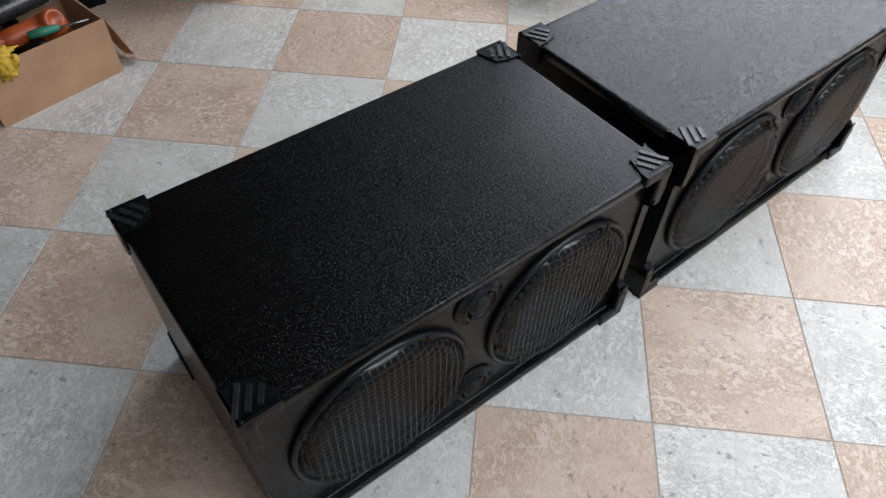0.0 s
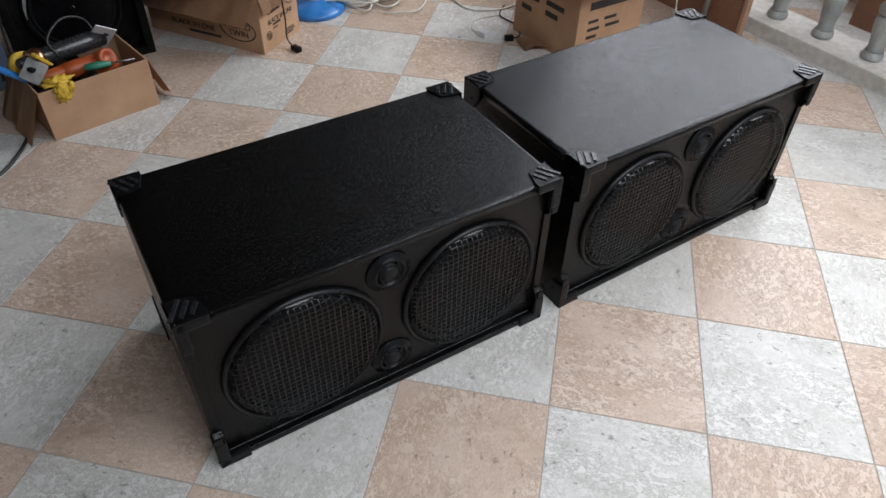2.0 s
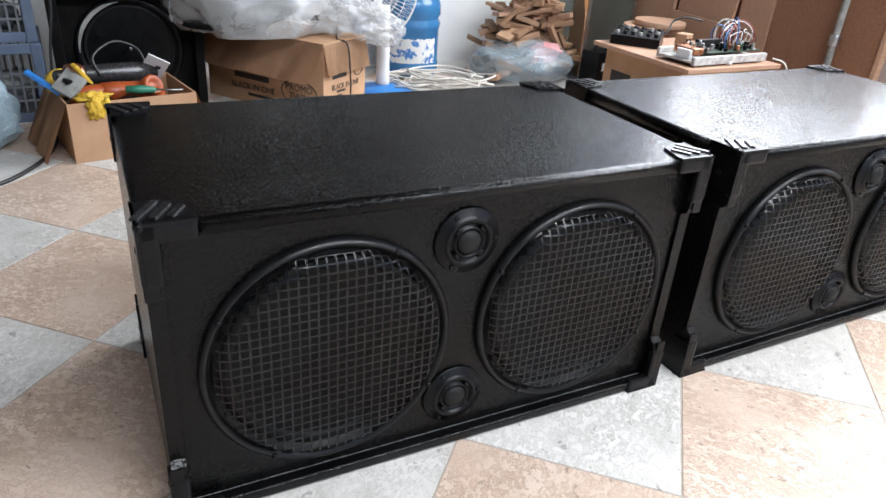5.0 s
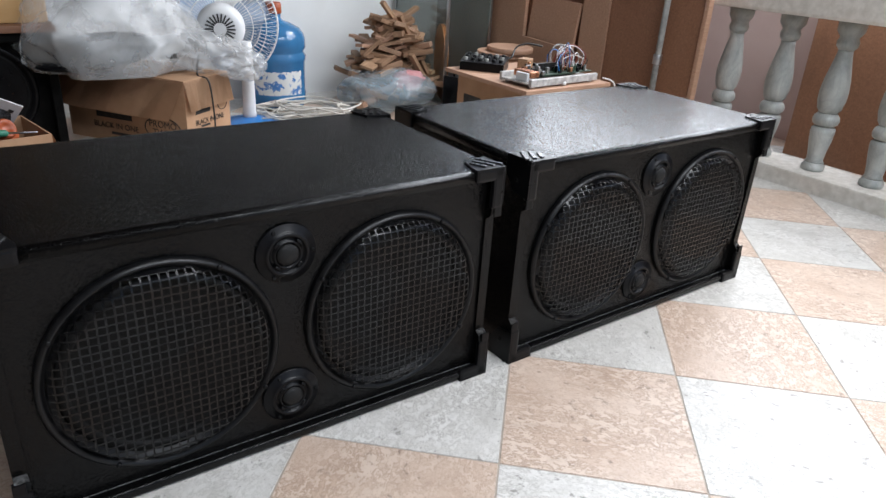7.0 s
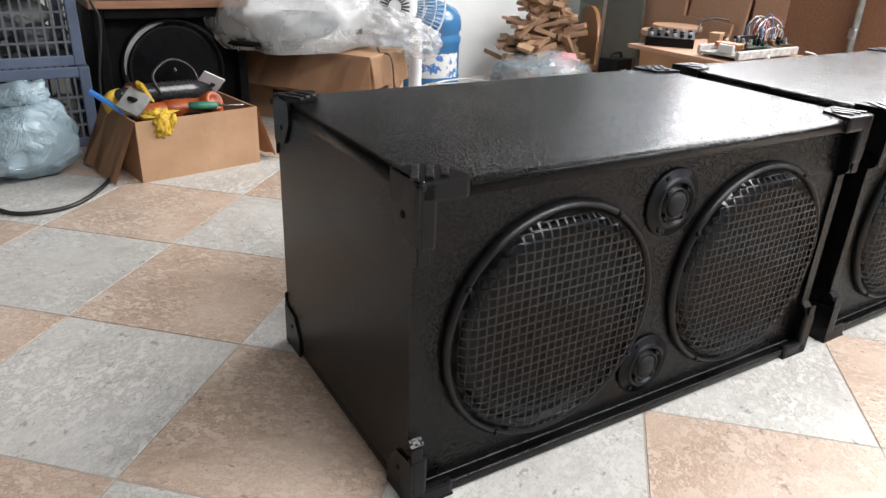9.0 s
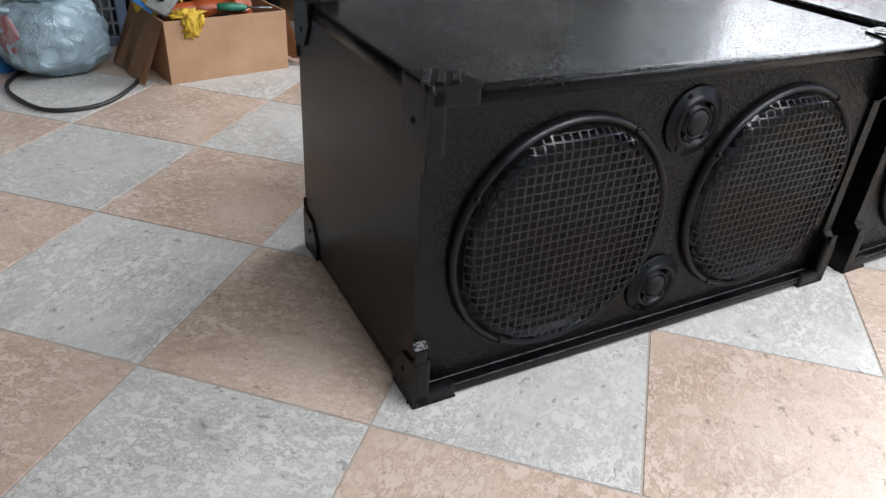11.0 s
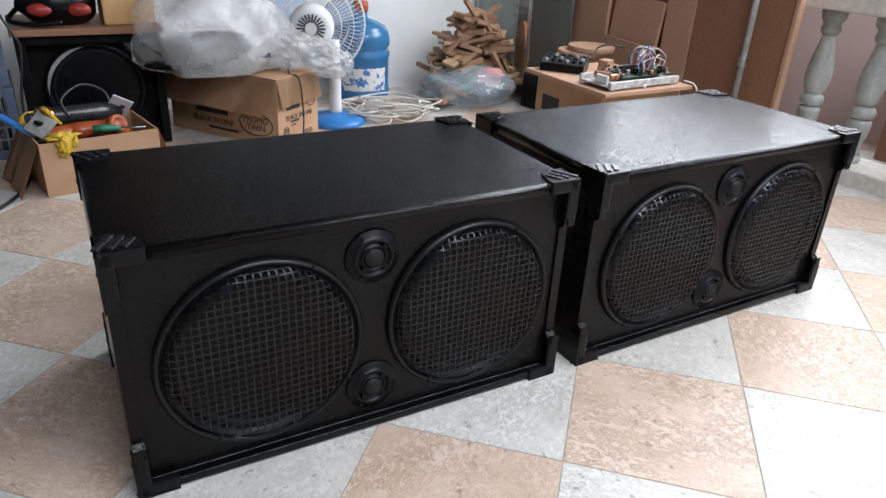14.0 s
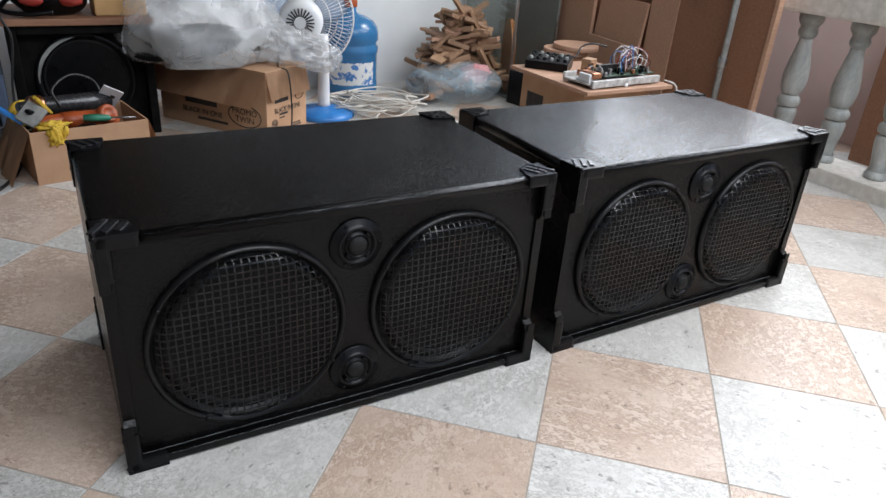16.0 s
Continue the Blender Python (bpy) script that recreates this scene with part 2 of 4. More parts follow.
PINKRAG = worn("pink_cloth", (0.55, 0.24, 0.25), (0.66, 0.36, 0.36), 30, 0.9, 300, 0.4)
PAINT_OLD = worn("scuffed_black_paint", (0.0015, 0.0015, 0.0015), (0.007, 0.0065, 0.006), 30, 0.7, 160, 0.8, 0.0, 0.1)
REDPRINT = worn("faded_red_print", (0.28, 0.08, 0.08), (0.34, 0.30, 0.32), 55, 0.5)
# Near-black for unseen surfaces, so the cabinet tops mirror darkness.
UNSEEN_DARK = worn("unseen_dark_surround", (0.022, 0.017, 0.014), (0.04, 0.03, 0.025), 6, 0.8, 120, 0.2)
# Dark grey that damps bounce off unseen walls and dims the showcase.
DIM = worn("light_damping_grey", (0.13, 0.125, 0.12), (0.18, 0.175, 0.165), 3, 0.85, 120, 0.15)


def jug_plastic():
    k = Mat("blue_jug_plastic", 0.16)
    k.colour(k.mix(k.ramp(k.noise(9, 4), (0.3, 0), (0.7, 1)), (0.035, 0.16, 0.36), (0.06, 0.23, 0.46)))
    k.b.inputs["Transmission Weight"].default_value = 0.25
    return k.bump(k.noise(40, 2), 0.08, 0.002).m


def torn_label():
    k = Mat("torn_white_label", 0.6)
    torn = k.ramp(k.noise(30, 5, 0.65, None, 0.6), (0.54, 0), (0.56, 1))
    k.colour(k.mix(torn, (0.66, 0.66, 0.64), (0.05, 0.17, 0.42)))
    return k.m


JUGPAINT, LABEL = jug_plastic(), torn_label()
SCUFFED = worn("scuffed_white_enamel", (0.30, 0.29, 0.28), (0.58, 0.57, 0.55), 45, 0.45, 200, 0.2)
PANE = glass("greenish_glass", (0.72, 0.80, 0.78))


# ---------- shape helpers ----------
def box(bm, x0, x1, y0, y1, z0, z1, bevel=0.0, m=None):
    r = bmesh.ops.create_cube(bm, size=1.0)
    vs = r["verts"]
    for v in vs:
        v.co = Vector(((x0 + x1) / 2 + v.co.x * (x1 - x0), (y0 + y1) / 2 + v.co.y * (y1 - y0), (z0 + z1) / 2 + v.co.z * (z1 - z0)))
    if m:
        bmesh.ops.transform(bm, matrix=m, verts=vs)
    if bevel:
        es = list({e for v in vs for e in v.link_edges})
        bmesh.ops.bevel(bm, geom=es, offset=bevel, segments=2, affect="EDGES", profile=0.6)
    return bm


def lathe(bm, profile, segs=32, m=None, smooth=True):
    """Turns (radius, height) pairs about z."""
    rings = []
    for r, z in profile:
        ring = []
        for i in range(segs):
            a = 2 * math.pi * i / segs
            p = Vector((r * math.cos(a), r * math.sin(a), z))
            ring.append(bm.verts.new(m @ p if m else p))
        rings.append(ring)
    for a, b in zip(rings, rings[1:]):
        for i in range(segs):
            f = bm.faces.new((a[i], a[(i + 1) % segs], b[(i + 1) % segs], b[i]))
            f.smooth = smooth
    for ring, flip in ((rings[0], True), (rings[-1], False)):
        if (ring[0].co - ring[segs // 2].co).length > 1e-5:
            bm.faces.new(ring[::-1] if flip else ring)
    return bm


def tube(bm, pts, r, segs=8, closed=False):
    """A round rod through points; r is a number or one per point."""
    pts = [Vector(p) for p in pts]
    n = len(pts)
    rings, side = [], None
    for i, p in enumerate(pts):
        a = pts[(i - 1) % n] if closed or i else p
        b = pts[(i + 1) % n] if closed or i < n - 1 else p
        t = (b - a).normalized()
        if side is None:
            side = t.orthogonal().normalized()
        side = (side - t * side.dot(t)).normalized()
        up = t.cross(side)
        rr = r[i] if isinstance(r, (list, tuple)) else r
        rings.append([bm.verts.new(p + rr * (math.cos(2 * math.pi * k / segs) * side + math.sin(2 * math.pi * k / segs) * up)) for k in range(segs)])
    for i in range(n if closed else n - 1):
        a, b = rings[i], rings[(i + 1) % n]
        for k in range(segs):
            bm.faces.new((a[k], a[(k + 1) % segs], b[(k + 1) % segs], b[k])).smooth = True
    if not closed:
        bm.faces.new(rings[0][::-1])
        bm.faces.new(rings[-1])
    return bm


def spline(pts, n=8, closed=False):
    """Catmull-Rom points through pts."""
    pts = [Vector(p) for p in pts]
    out, k = [], len(pts)
    for i in range(k if closed else k - 1):
        g = lambda j: pts[j % k] if closed else pts[min(max(j, 0), k - 1)]
        a, b, c, d = g(i - 1), g(i), g(i + 1), g(i + 2)
        for s in range(n):
            t = s / n
            out.append(0.5 * (2 * b + (c - a) * t + (2 * a - 5 * b + 4 * c - d) * t * t + (3 * b - a - 3 * c + d) * t ** 3))
    if not closed:
        out.append(pts[-1])
    return out


def prism(bm, outline, z0, z1, m=None):
    """An upright slab over an outline of (x, y)."""
    lo = [bm.verts.new(m @ Vector((x, y, z0)) if m else (x, y, z0)) for x, y in outline]
    hi = [bm.verts.new(m @ Vector((x, y, z1)) if m else (x, y, z1)) for x, y in outline]
    n = len(outline)
    bm.faces.new(lo[::-1])
    bm.faces.new(hi)
    for i in range(n):
        bm.faces.new((lo[i], lo[(i + 1) % n], hi[(i + 1) % n], hi[i]))
    return bm


def blob(bm, rx, ry, rz, rough=0.15, scale=3.0, seed=0.0, cuts=3, m=None, floor=None):
    """A lumpy, creased closed form; floor flattens its underside."""
    r = bmesh.ops.create_icosphere(bm, subdivisions=cuts, radius=1.0)
    for v in r["verts"]:
        d = v.co.normalized()
        q = d * scale + Vector((seed, seed * 1.7, -seed))
        k = 1 + rough * (noise.noise(q) + 0.6 * abs(noise.noise(q * 2.3)) + 0.35 * abs(noise.noise(q * 5.1)))
        v.co = Vector((d.x * rx * k, d.y * ry * k, d.z * rz * k))
        if floor is not None and v.co.z < floor:
            v.co.z = floor + (v.co.z - floor) * 0.04
        if m:
            v.co = m @ v.co
        for f in v.link_faces:
            f.smooth = True
    return bm


def crumple(bm, rx, ry, rz, folds=14, depth=0.06, seed=0, cuts=5, m=None, floor=None, lump=0.12):
    """Thin film thrown over something: a soft lump with many sharp, crossing folds that run in long lines."""
    rnd = random.Random(seed)
    planes = []
    for _ in range(folds):
        n = Vector((rnd.uniform(-1, 1), rnd.uniform(-1, 1), rnd.uniform(-0.7, 0.7))).normalized()
        planes.append((n, rnd.uniform(3, 9), rnd.uniform(0, 6.3), rnd.uniform(0.3, 1.0)))
    r = bmesh.ops.create_icosphere(bm, subdivisions=cuts, radius=1.0)
    for v in r["verts"]:
        d = v.co.normalized()
        k = 1 + lump * noise.noise(d * 1.7 + Vector((seed, 0, seed)))
        for n, f, ph, w in planes:
            wob = 0.5 * noise.noise(d * 2.5 + n * 4)
            k += depth * w / math.sqrt(folds) * (1 - 2 * abs(math.sin(f * (d.dot(n) + wob * 0.35) + ph)))
        v.co = Vector((d.x * rx * k, d.y * ry * k, d.z * rz * k))
        if floor is not None and v.co.z < floor:
            v.co.z = floor + (v.co.z - floor) * 0.04
        if m:
            v.co = m @ v.co
        for f in v.link_faces:
            f.smooth = True
    return bm


def bmnew():
    return bmesh.new()


def mesh_of(name, bm, material):
    bmesh.ops.recalc_face_normals(bm, faces=bm.faces)
    me = bpy.data.meshes.new(name)
    bm.to_mesh(me)
    bm.free()
    me.materials.append(material)
    return me


def part(name, bm, material, parent, label=""):
    ob = new(name, mesh_of(name, bm, material))
    ob.parent = parent
    return tagged(ob, label)


def thing(name, m, label, category, group="", kind=""):
    ob = new(name)
    ob.empty_display_size = 0.05
    ob.matrix_world = m
    return tagged(ob, label, category, group, kind)


def single(name, bm, material, m, label, category, group="", kind=""):
    ob = new(name, mesh_of(name, bm, material))
    ob.matrix_world = m
    return tagged(ob, label, category, group, kind)


def lettering(name, text, size, m, material, parent, squash=1.0):
    """Built-in font turned into a thin mesh."""
    cu = bpy.data.curves.new(name, "FONT")
    cu.body, cu.size, cu.extrude, cu.align_x, cu.align_y = text, size, 0.0003, "CENTER", "CENTER"
    tmp = bpy.data.objects.new(name, cu)
    scene.collection.objects.link(tmp)
    me = bpy.data.meshes.new_from_object(tmp.evaluated_get(bpy.context.evaluated_depsgraph_get()))
    bpy.data.objects.remove(tmp)
    me.materials.clear()
    me.materials.append(material)
    ob = new(name, me)
    ob.parent = parent
    ob.matrix_basis = m @ Matrix.Diagonal((squash, 1, 1, 1))
    return ob


# ---------- the room ----------
def structure(name, bm, material, label, category):
    return single(name, bm, material, ROOM, label, category, "", "structure")


structure("ground", box(bmnew(), -40, 40, -40, 40, -0.3, -0.25), GROUT, "plain grey ground outside under the terrace", "ground")
floor = structure("floor", box(bmnew(), P0 - 0.15, 3.4, Q0 - 0.15, Q1 + 0.15, -0.2, -0.0011), GROUT, "grey-brown grout bed under chequered stone tiles", "floor")
structure("wall_back", box(bmnew(), P0 - 0.15, 1.86, Q1, Q1 + 0.15, -0.1, 0.60), PLASTER, "plain white plastered back wall", "wall")
# Added out of view to darken what the cabinet tops reflect.
structure("wall_back_upper", box(bmnew(), P0 - 0.15, 1.86, Q1, Q1 + 0.15, 0.60, TOP), UNSEEN_DARK, "unseen upper wall, made dark so the cabinet tops reflect black", "wall")
# Side and front walls are unseen; their grey keeps bounced light low.
structure("wall_left", box(bmnew(), P0 - 0.15, P0, Q0, Q1, -0.1, TOP), DIM, "unseen side wall, dark grey to hold down bounce light", "wall")
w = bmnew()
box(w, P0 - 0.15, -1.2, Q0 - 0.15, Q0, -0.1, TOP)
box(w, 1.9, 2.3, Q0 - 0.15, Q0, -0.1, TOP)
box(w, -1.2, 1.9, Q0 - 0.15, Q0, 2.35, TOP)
structure("wall_front", w, DIM, "unseen front wall, dark grey against bounce, with an assumed doorway", "wall")
# Unseen ceiling, dark for reflections; its gap is cut for the overhead lamp.
w = bmnew()
box(w, P0 - 0.15, 2.3, -0.78, Q1 + 0.15, TOP, TOP + 0.12)
box(w, P0 - 0.15, -0.92, Q0 - 0.15, -0.78, TOP, TOP + 0.12)
box(w, 1.82, 2.3, Q0 - 0.15, -0.78, TOP, TOP + 0.12)
box(w, -0.92, 1.82, Q0 - 0.15, -1.92, TOP, TOP + 0.12)
structure("ceiling", w, UNSEEN_DARK, "unseen ceiling, made dark for black reflections, with an added gap", "ceiling")


# ---------- speaker cabinets ----------
L, D, H, TH, REC = 0.78, 0.437, 0.417, 0.018, 0.018
WOOFERS = (0.207, 0.581)
RING = 0.1645


def panel_with_holes():
    """The baffle: a sheet with two round openings, set back behind the front edges."""
    bm = bmnew()
    zc, n, y = 0.201, 96, REC
    for x0, x1, xc in ((TH, L / 2, WOOFERS[0]), (L / 2, L - TH, WOOFERS[1])):
        outer, inner, deep = [], [], []
        corners = [math.atan2(zz - zc, xx - xc) % (2 * math.pi) for xx in (x0, x1) for zz in (TH, H - TH)]
        for a in sorted([2 * math.pi * (i + 0.5) / (n - 4) for i in range(n - 4)] + corners):
            dx, dz = math.cos(a), math.sin(a)
            k = min(((x1 if dx > 0 else x0) - xc) / dx, ((H - TH if dz > 0 else TH) - zc) / dz)
            outer.append(bm.verts.new((xc + k * dx, y, zc + k * dz)))
            inner.append(bm.verts.new((xc + 0.142 * dx, y, zc + 0.142 * dz)))
            deep.append(bm.verts.new((xc + 0.142 * dx, y + 0.018, zc + 0.142 * dz)))
        for i in range(n):
            j = (i + 1) % n
            bm.faces.new((outer[i], outer[j], inner[j], inner[i]))
            bm.faces.new((inner[i], inner[j], deep[j], deep[i]))
    return bm


def side_panel_shape():
    """Side outline in (y, z): the front edge is cut back between the corners."""
    s, c = 0.013, 0.082
    return [(0, TH), (D - TH, TH), (D - TH, H - TH), (0, H - TH), (0, H - c), (0.004, H - c - 0.008), (s, H - c - 0.013), (s, c + 0.013), (0.004, c + 0.006), (0, c - 0.004)]


TURN_FRONT = Matrix(((1, 0, 0, 0), (0, 0, -1, 0), (0, 1, 0, 0), (0, 0, 0, 1)))


def grille_mesh():
    """Sheet of square holes, bent back to a rim at its edge."""
    bm = bmnew()
    pitch, hole, flat, bend = 0.0118, 0.0045, 0.131, 0.0205
    rim = flat + bend * math.pi / 2
    n = int(rim / pitch) + 1
    def shape(x, y):
        rs = math.hypot(x, y)
        if rs <= flat:
            return (x, y, bend)
        turn = min((rs - flat) / bend, math.pi / 2)
        r = flat + bend * math.sin(turn)
        return (x * r / rs, y * r / rs, bend * math.cos(turn))
    lat = {}
    def corner(i, j):
        if (i, j) not in lat:
            lat[i, j] = bm.verts.new(shape(i * pitch, j * pitch))
        return lat[i, j]
    for i in range(-n, n):
        for j in range(-n, n):
            cx, cy = (i + 0.5) * pitch, (j + 0.5) * pitch
            if math.hypot(cx, cy) > rim + 0.004:
                continue
            o = [corner(i, j), corner(i + 1, j), corner(i + 1, j + 1), corner(i, j + 1)]
            if math.hypot(cx, cy) > rim - 0.005:
                if len({tuple(round(c, 5) for c in v.co) for v in o}) == 4:
                    bm.faces.new(o)
                continue
            q = [bm.verts.new(shape(cx + a * hole, cy + b * hole)) for a, b in ((-1, -1), (1, -1), (1, 1), (-1, 1))]
            for k in range(4):
                bm.faces.new((o[k], o[(k + 1) % 4], q[(k + 1) % 4], q[k]))
    for f in bm.faces:
        f.smooth = True
    bmesh.ops.solidify(bm, geom=list(bm.faces), thickness=0.0014)
    return bm


def rounded_board(z0, z1, r):
    """A full-size board whose outer edges are rounded over, its skin slightly wavy from the roller."""
    bm = box(bmnew(), 0, L, 0, D, z0, z1)
    up = [e for e in bm.edges if all(v.co.z > (z0 + z1) / 2 for v in e.verts)] if r > 0.005 else list(bm.edges)
    bmesh.ops.bevel(bm, geom=up, offset=r, segments=5, affect="EDGES", profile=0.5)
    for f in bm.faces:
        f.smooth = f.calc_area() < 0.02
    return bm


def corner_protector(bm, sx, sy, sz):
    """Moulded corner cap at the origin: a flap on each of three faces, folded over rounded edges."""
    a, t = 0.058, 0.0035
    flip = Matrix.Diagonal((sx, sy, sz, 1))
    # flap over the top face
    prism(bm, [(-t, -t), (a, -t), (a, 0.010), (0.047, 0.048), (0.020, 0.056), (-t, 0.056)], 0, t, flip)
    # rolled strap along the front of the top edge and down the front of the side
    box(bm, -t, a, -t, 0.010, -0.021, t, 0.006, flip)
    box(bm, -t, 0.0195, -t, 0.008, -0.072, t - 0.001, 0.005, flip)
    box(bm, -t + 0.0005, 0.013, -t + 0.001, 0.0, -0.088, -0.066, 0.0018, flip)
    # six-sided flap on the side
    prism(bm, [(-t, -t), (0.060, -t), (0.060, 0.030), (0.038, 0.062), (0.012, 0.066), (-t, 0.066)], 0, t,
          flip @ Matrix(((0, 0, -1, 0), (1, 0, 0, 0), (0, -1, 0, 0), (0, 0, 0, 1))))
    # bead where the three flaps meet
    bmesh.ops.create_icosphere(bm, subdivisions=2, radius=0.0062, matrix=flip @ pose(0.0012, 0.0012, -0.0012))
    return bm


def speaker_cabinet(m, label):
    cab = thing("speaker_cabinet", m, label, "speaker cabinet", "pair of black cabinets")
    part("top_panel", rounded_board(H - TH, H, 0.0085), PAINT, cab)
    part("bottom_panel", rounded_board(0.002, TH, 0.004), PAINT, cab)
    part("back_panel", box(bmnew(), 0, L, D - TH, D - 0.001, TH, H - TH), PAINT, cab)
    for x in (0.0, L - TH):
        out = side_panel_shape()
        bm = prism(bmnew(), out, 0, TH, Matrix(((0, 0, 1, x), (1, 0, 0, 0), (0, 1, 0, 0), (0, 0, 0, 1))))
        part("side_panel", bm, PAINT, cab)
    baffle = part("baffle", panel_with_holes(), PAINT, cab)
    # Glints along the baffle's lower seam, drawn as uneven grey strips.
    seam = bmnew()
    for i in range(60):
        x = TH + 0.004 + i * 0.0123
        box(seam, x, x + random.uniform(0.0095, 0.0122), REC - 0.0012, REC + 0.0005, TH, TH + random.uniform(0.0001, 0.001))
    part("sealant_bead", seam, seam_glint_grey, cab, "thin broken grey line for the glints along the seam")
    for k, xc in enumerate(WOOFERS):
        face = pose(xc, REC, 0.201) @ TURN_FRONT
        ring = lathe(bmnew(), [(0.142, -0.002), (RING, -0.001), (RING, 0.007), (0.1605, 0.0115), (0.1585, 0.012), (0.156, 0.009), (0.1535, 0.0075), (0.1525, 0.003), (0.142, 0.003), (0.142, -0.002)], 96)
        woofer = part("woofer", ring, RUBBER, cab, "large round woofer behind a black steel grille")
        woofer.matrix_basis = face
        part("cone", lathe(bmnew(), [(0.142, 0.0), (0.139, 0.004), (0.133, 0.006), (0.127, 0.004), (0.124, -0.003), (0.10, -0.022), (0.07, -0.042), (0.046, -0.056)], 64), CONE, woofer)
        part("dust_cap", lathe(bmnew(), [(0.05, -0.054), (0.046, -0.046), (0.036, -0.038), (0.02, -0.032), (0.0005, -0.030)], 40), GLOSS, woofer, "glossy black dust cap")
        ridge = bmnew()
        for r, z in ((0.112, -0.0125), (0.100, -0.0215), (0.088, -0.029), (0.076, -0.0375), (0.064, -0.0455)):
            tube(ridge, [(r * math.cos(a), r * math.sin(a), z) for a in [2 * math.pi * i / 48 for i in range(48)]], 0.0016, 6, True)
        part("cone_ribs", ridge, CONE, woofer)
        g = part("grille", grille_mesh(), GRILLE, woofer)
        g.location.z = 0.004
        for j in range(4):
            a = math.pi / 4 + j * math.pi / 2 + 0.25
            s = part("clamp_screw", lathe(bmnew(), [(0.004, 0.010), (0.004, 0.0135), (0.002, 0.0145), (0.0003, 0.0145)], 12), PLASTIC, woofer)
            s.location = (0.1595 * math.cos(a), 0.1595 * math.sin(a), 0.0)
    for z in (0.083, 0.334):
        tw = part("tweeter", lathe(bmnew(), [(0.0475, 0), (0.0475, 0.003), (0.0465, 0.0045), (0.0365, 0.0055), (0.0345, 0.0095), (0.0315, 0.0115), (0.0285, 0.0095), (0.0275, 0.0045), (0.0225, 0.0045), (0.0215, 0.0105), (0.0195, 0.0105), (0.0185, 0.006), (0.0004, 0.006)], 56), PLASTIC, cab, "small round black tweeter with a slotted ring")
        tw.matrix_basis = pose(L / 2, REC, z) @ TURN_FRONT
        part("dome_mesh", lathe(bmnew(), [(0.0185, 0.006), (0.0165, 0.0105), (0.0125, 0.0135), (0.007, 0.0155), (0.0004, 0.016)], 32), GREYMESH, tw)
        for j in range(4):
            b = bmnew()
            a0 = j * math.pi / 2 + math.pi / 4 - 0.17
            tube(b, [(0.025 * math.cos(a0 + 0.085 * i), 0.025 * math.sin(a0 + 0.085 * i), 0.0085) for i in range(5)], 0.0030, 6)
            part("slot_bridge", b, PLASTIC, tw)
        for j in range(3):
            a = math.pi / 2 + 0.5 + j * 2 * math.pi / 3
            s = part("screw", lathe(bmnew(), [(0.0032, 0.003), (0.0032, 0.0066), (0.0022, 0.0076), (0.0009, 0.0076), (0.0007, 0.0062), (0.0002, 0.0062)], 10), CONE, tw)
            s.location = (0.0415 * math.cos(a), 0.0415 * math.sin(a), 0.0)
    for x, sx in ((0, 1), (L, -1)):
        for y, sy in ((0, 1), (D, -1)):
            for z, sz in ((H, 1), (0.0036, -1)):
                bm = corner_protector(bmnew(), sx, sy, sz)
                c = part("corner_protector", bm, PLASTIC, cab, "ribbed black plastic corner protector")
                c.location = (x, y, z)
                flip = Matrix.Diagonal((sx, sy, sz, 1))
                for k in range(3):
                    m1 = flip @ pose(0.009 + k * 0.0165, 0.029 - 0.002 * k, 0.0035, 0, 0, -30)
                    part("rib", box(bmnew(), -0.0042, 0.0042, -0.024 + 0.002 * k, 0.026 - 0.008 * k, -0.001, 0.0024, 0.0010, m1), RIB, c)
                hole = part("screw_hole", lathe(bmnew(), [(0.0045, 0), (0.0045, 0.0008), (0.0028, 0.0012), (0.0024, 0.0003), (0.0003, 0.0002)], 12), CONE, c)
                hole.matrix_basis = flip @ pose(-0.0035, 0.03, -0.040, 0, -90, 0)
    return cab


# Pale grey that carries the seam's glints.
seam_glint_grey = worn("pale_seam_glint", (0.06, 0.06, 0.065), (0.18, 0.18, 0.18), 60, 0.5)
RIB = worn("scuffed_black_plastic", (0.006, 0.006, 0.0065), (0.016, 0.0165, 0.018), 60, 0.3, 300, 0.1, 0.0, 0.4)
GREYMESH = worn("fine_black_mesh", (0.006, 0.006, 0.006), (0.016, 0.016, 0.016), 900, 0.5, 900, 0.6, 0.0, 0.2)
STEELDARK = worn("blackened_steel", (0.03, 0.03, 0.03), (0.06, 0.06, 0.06), 60, 0.35, 300, 0.05, 0.6)
speaker_cabinet(pose(-0.618, -0.283, 0, 0, 0, 43.2), "black textured bass cabinet, two woofers, standing alone in front")
speaker_cabinet(pose(-0.003, 0.294, 0, 0, 0, 44.3), "black textured bass cabinet, two woofers, its top shining in daylight")


# ---------- terrace side ----------
def at(p, q, z=0.0, turn=0.0):
    """A place in the room's own axes."""
    return ROOM @ pose(p, q, z, 0, 0, turn)


plinth = structure("balustrade_plinth", box(bmnew(), 1.865, 2.065, -2.6, 2.4, -0.05, 0.06, 0.006), MARBLE_ROUGH, "worn pale terrazzo plinth under the balusters", "plinth")
structure("balustrade_rail", box(bmnew(), 1.86, 2.07, -2.6, 2.4, 0.585, 0.68, 0.012), MARBLE_ROUGH, "speckled pale terrazzo handrail of the balustrade", "rail")


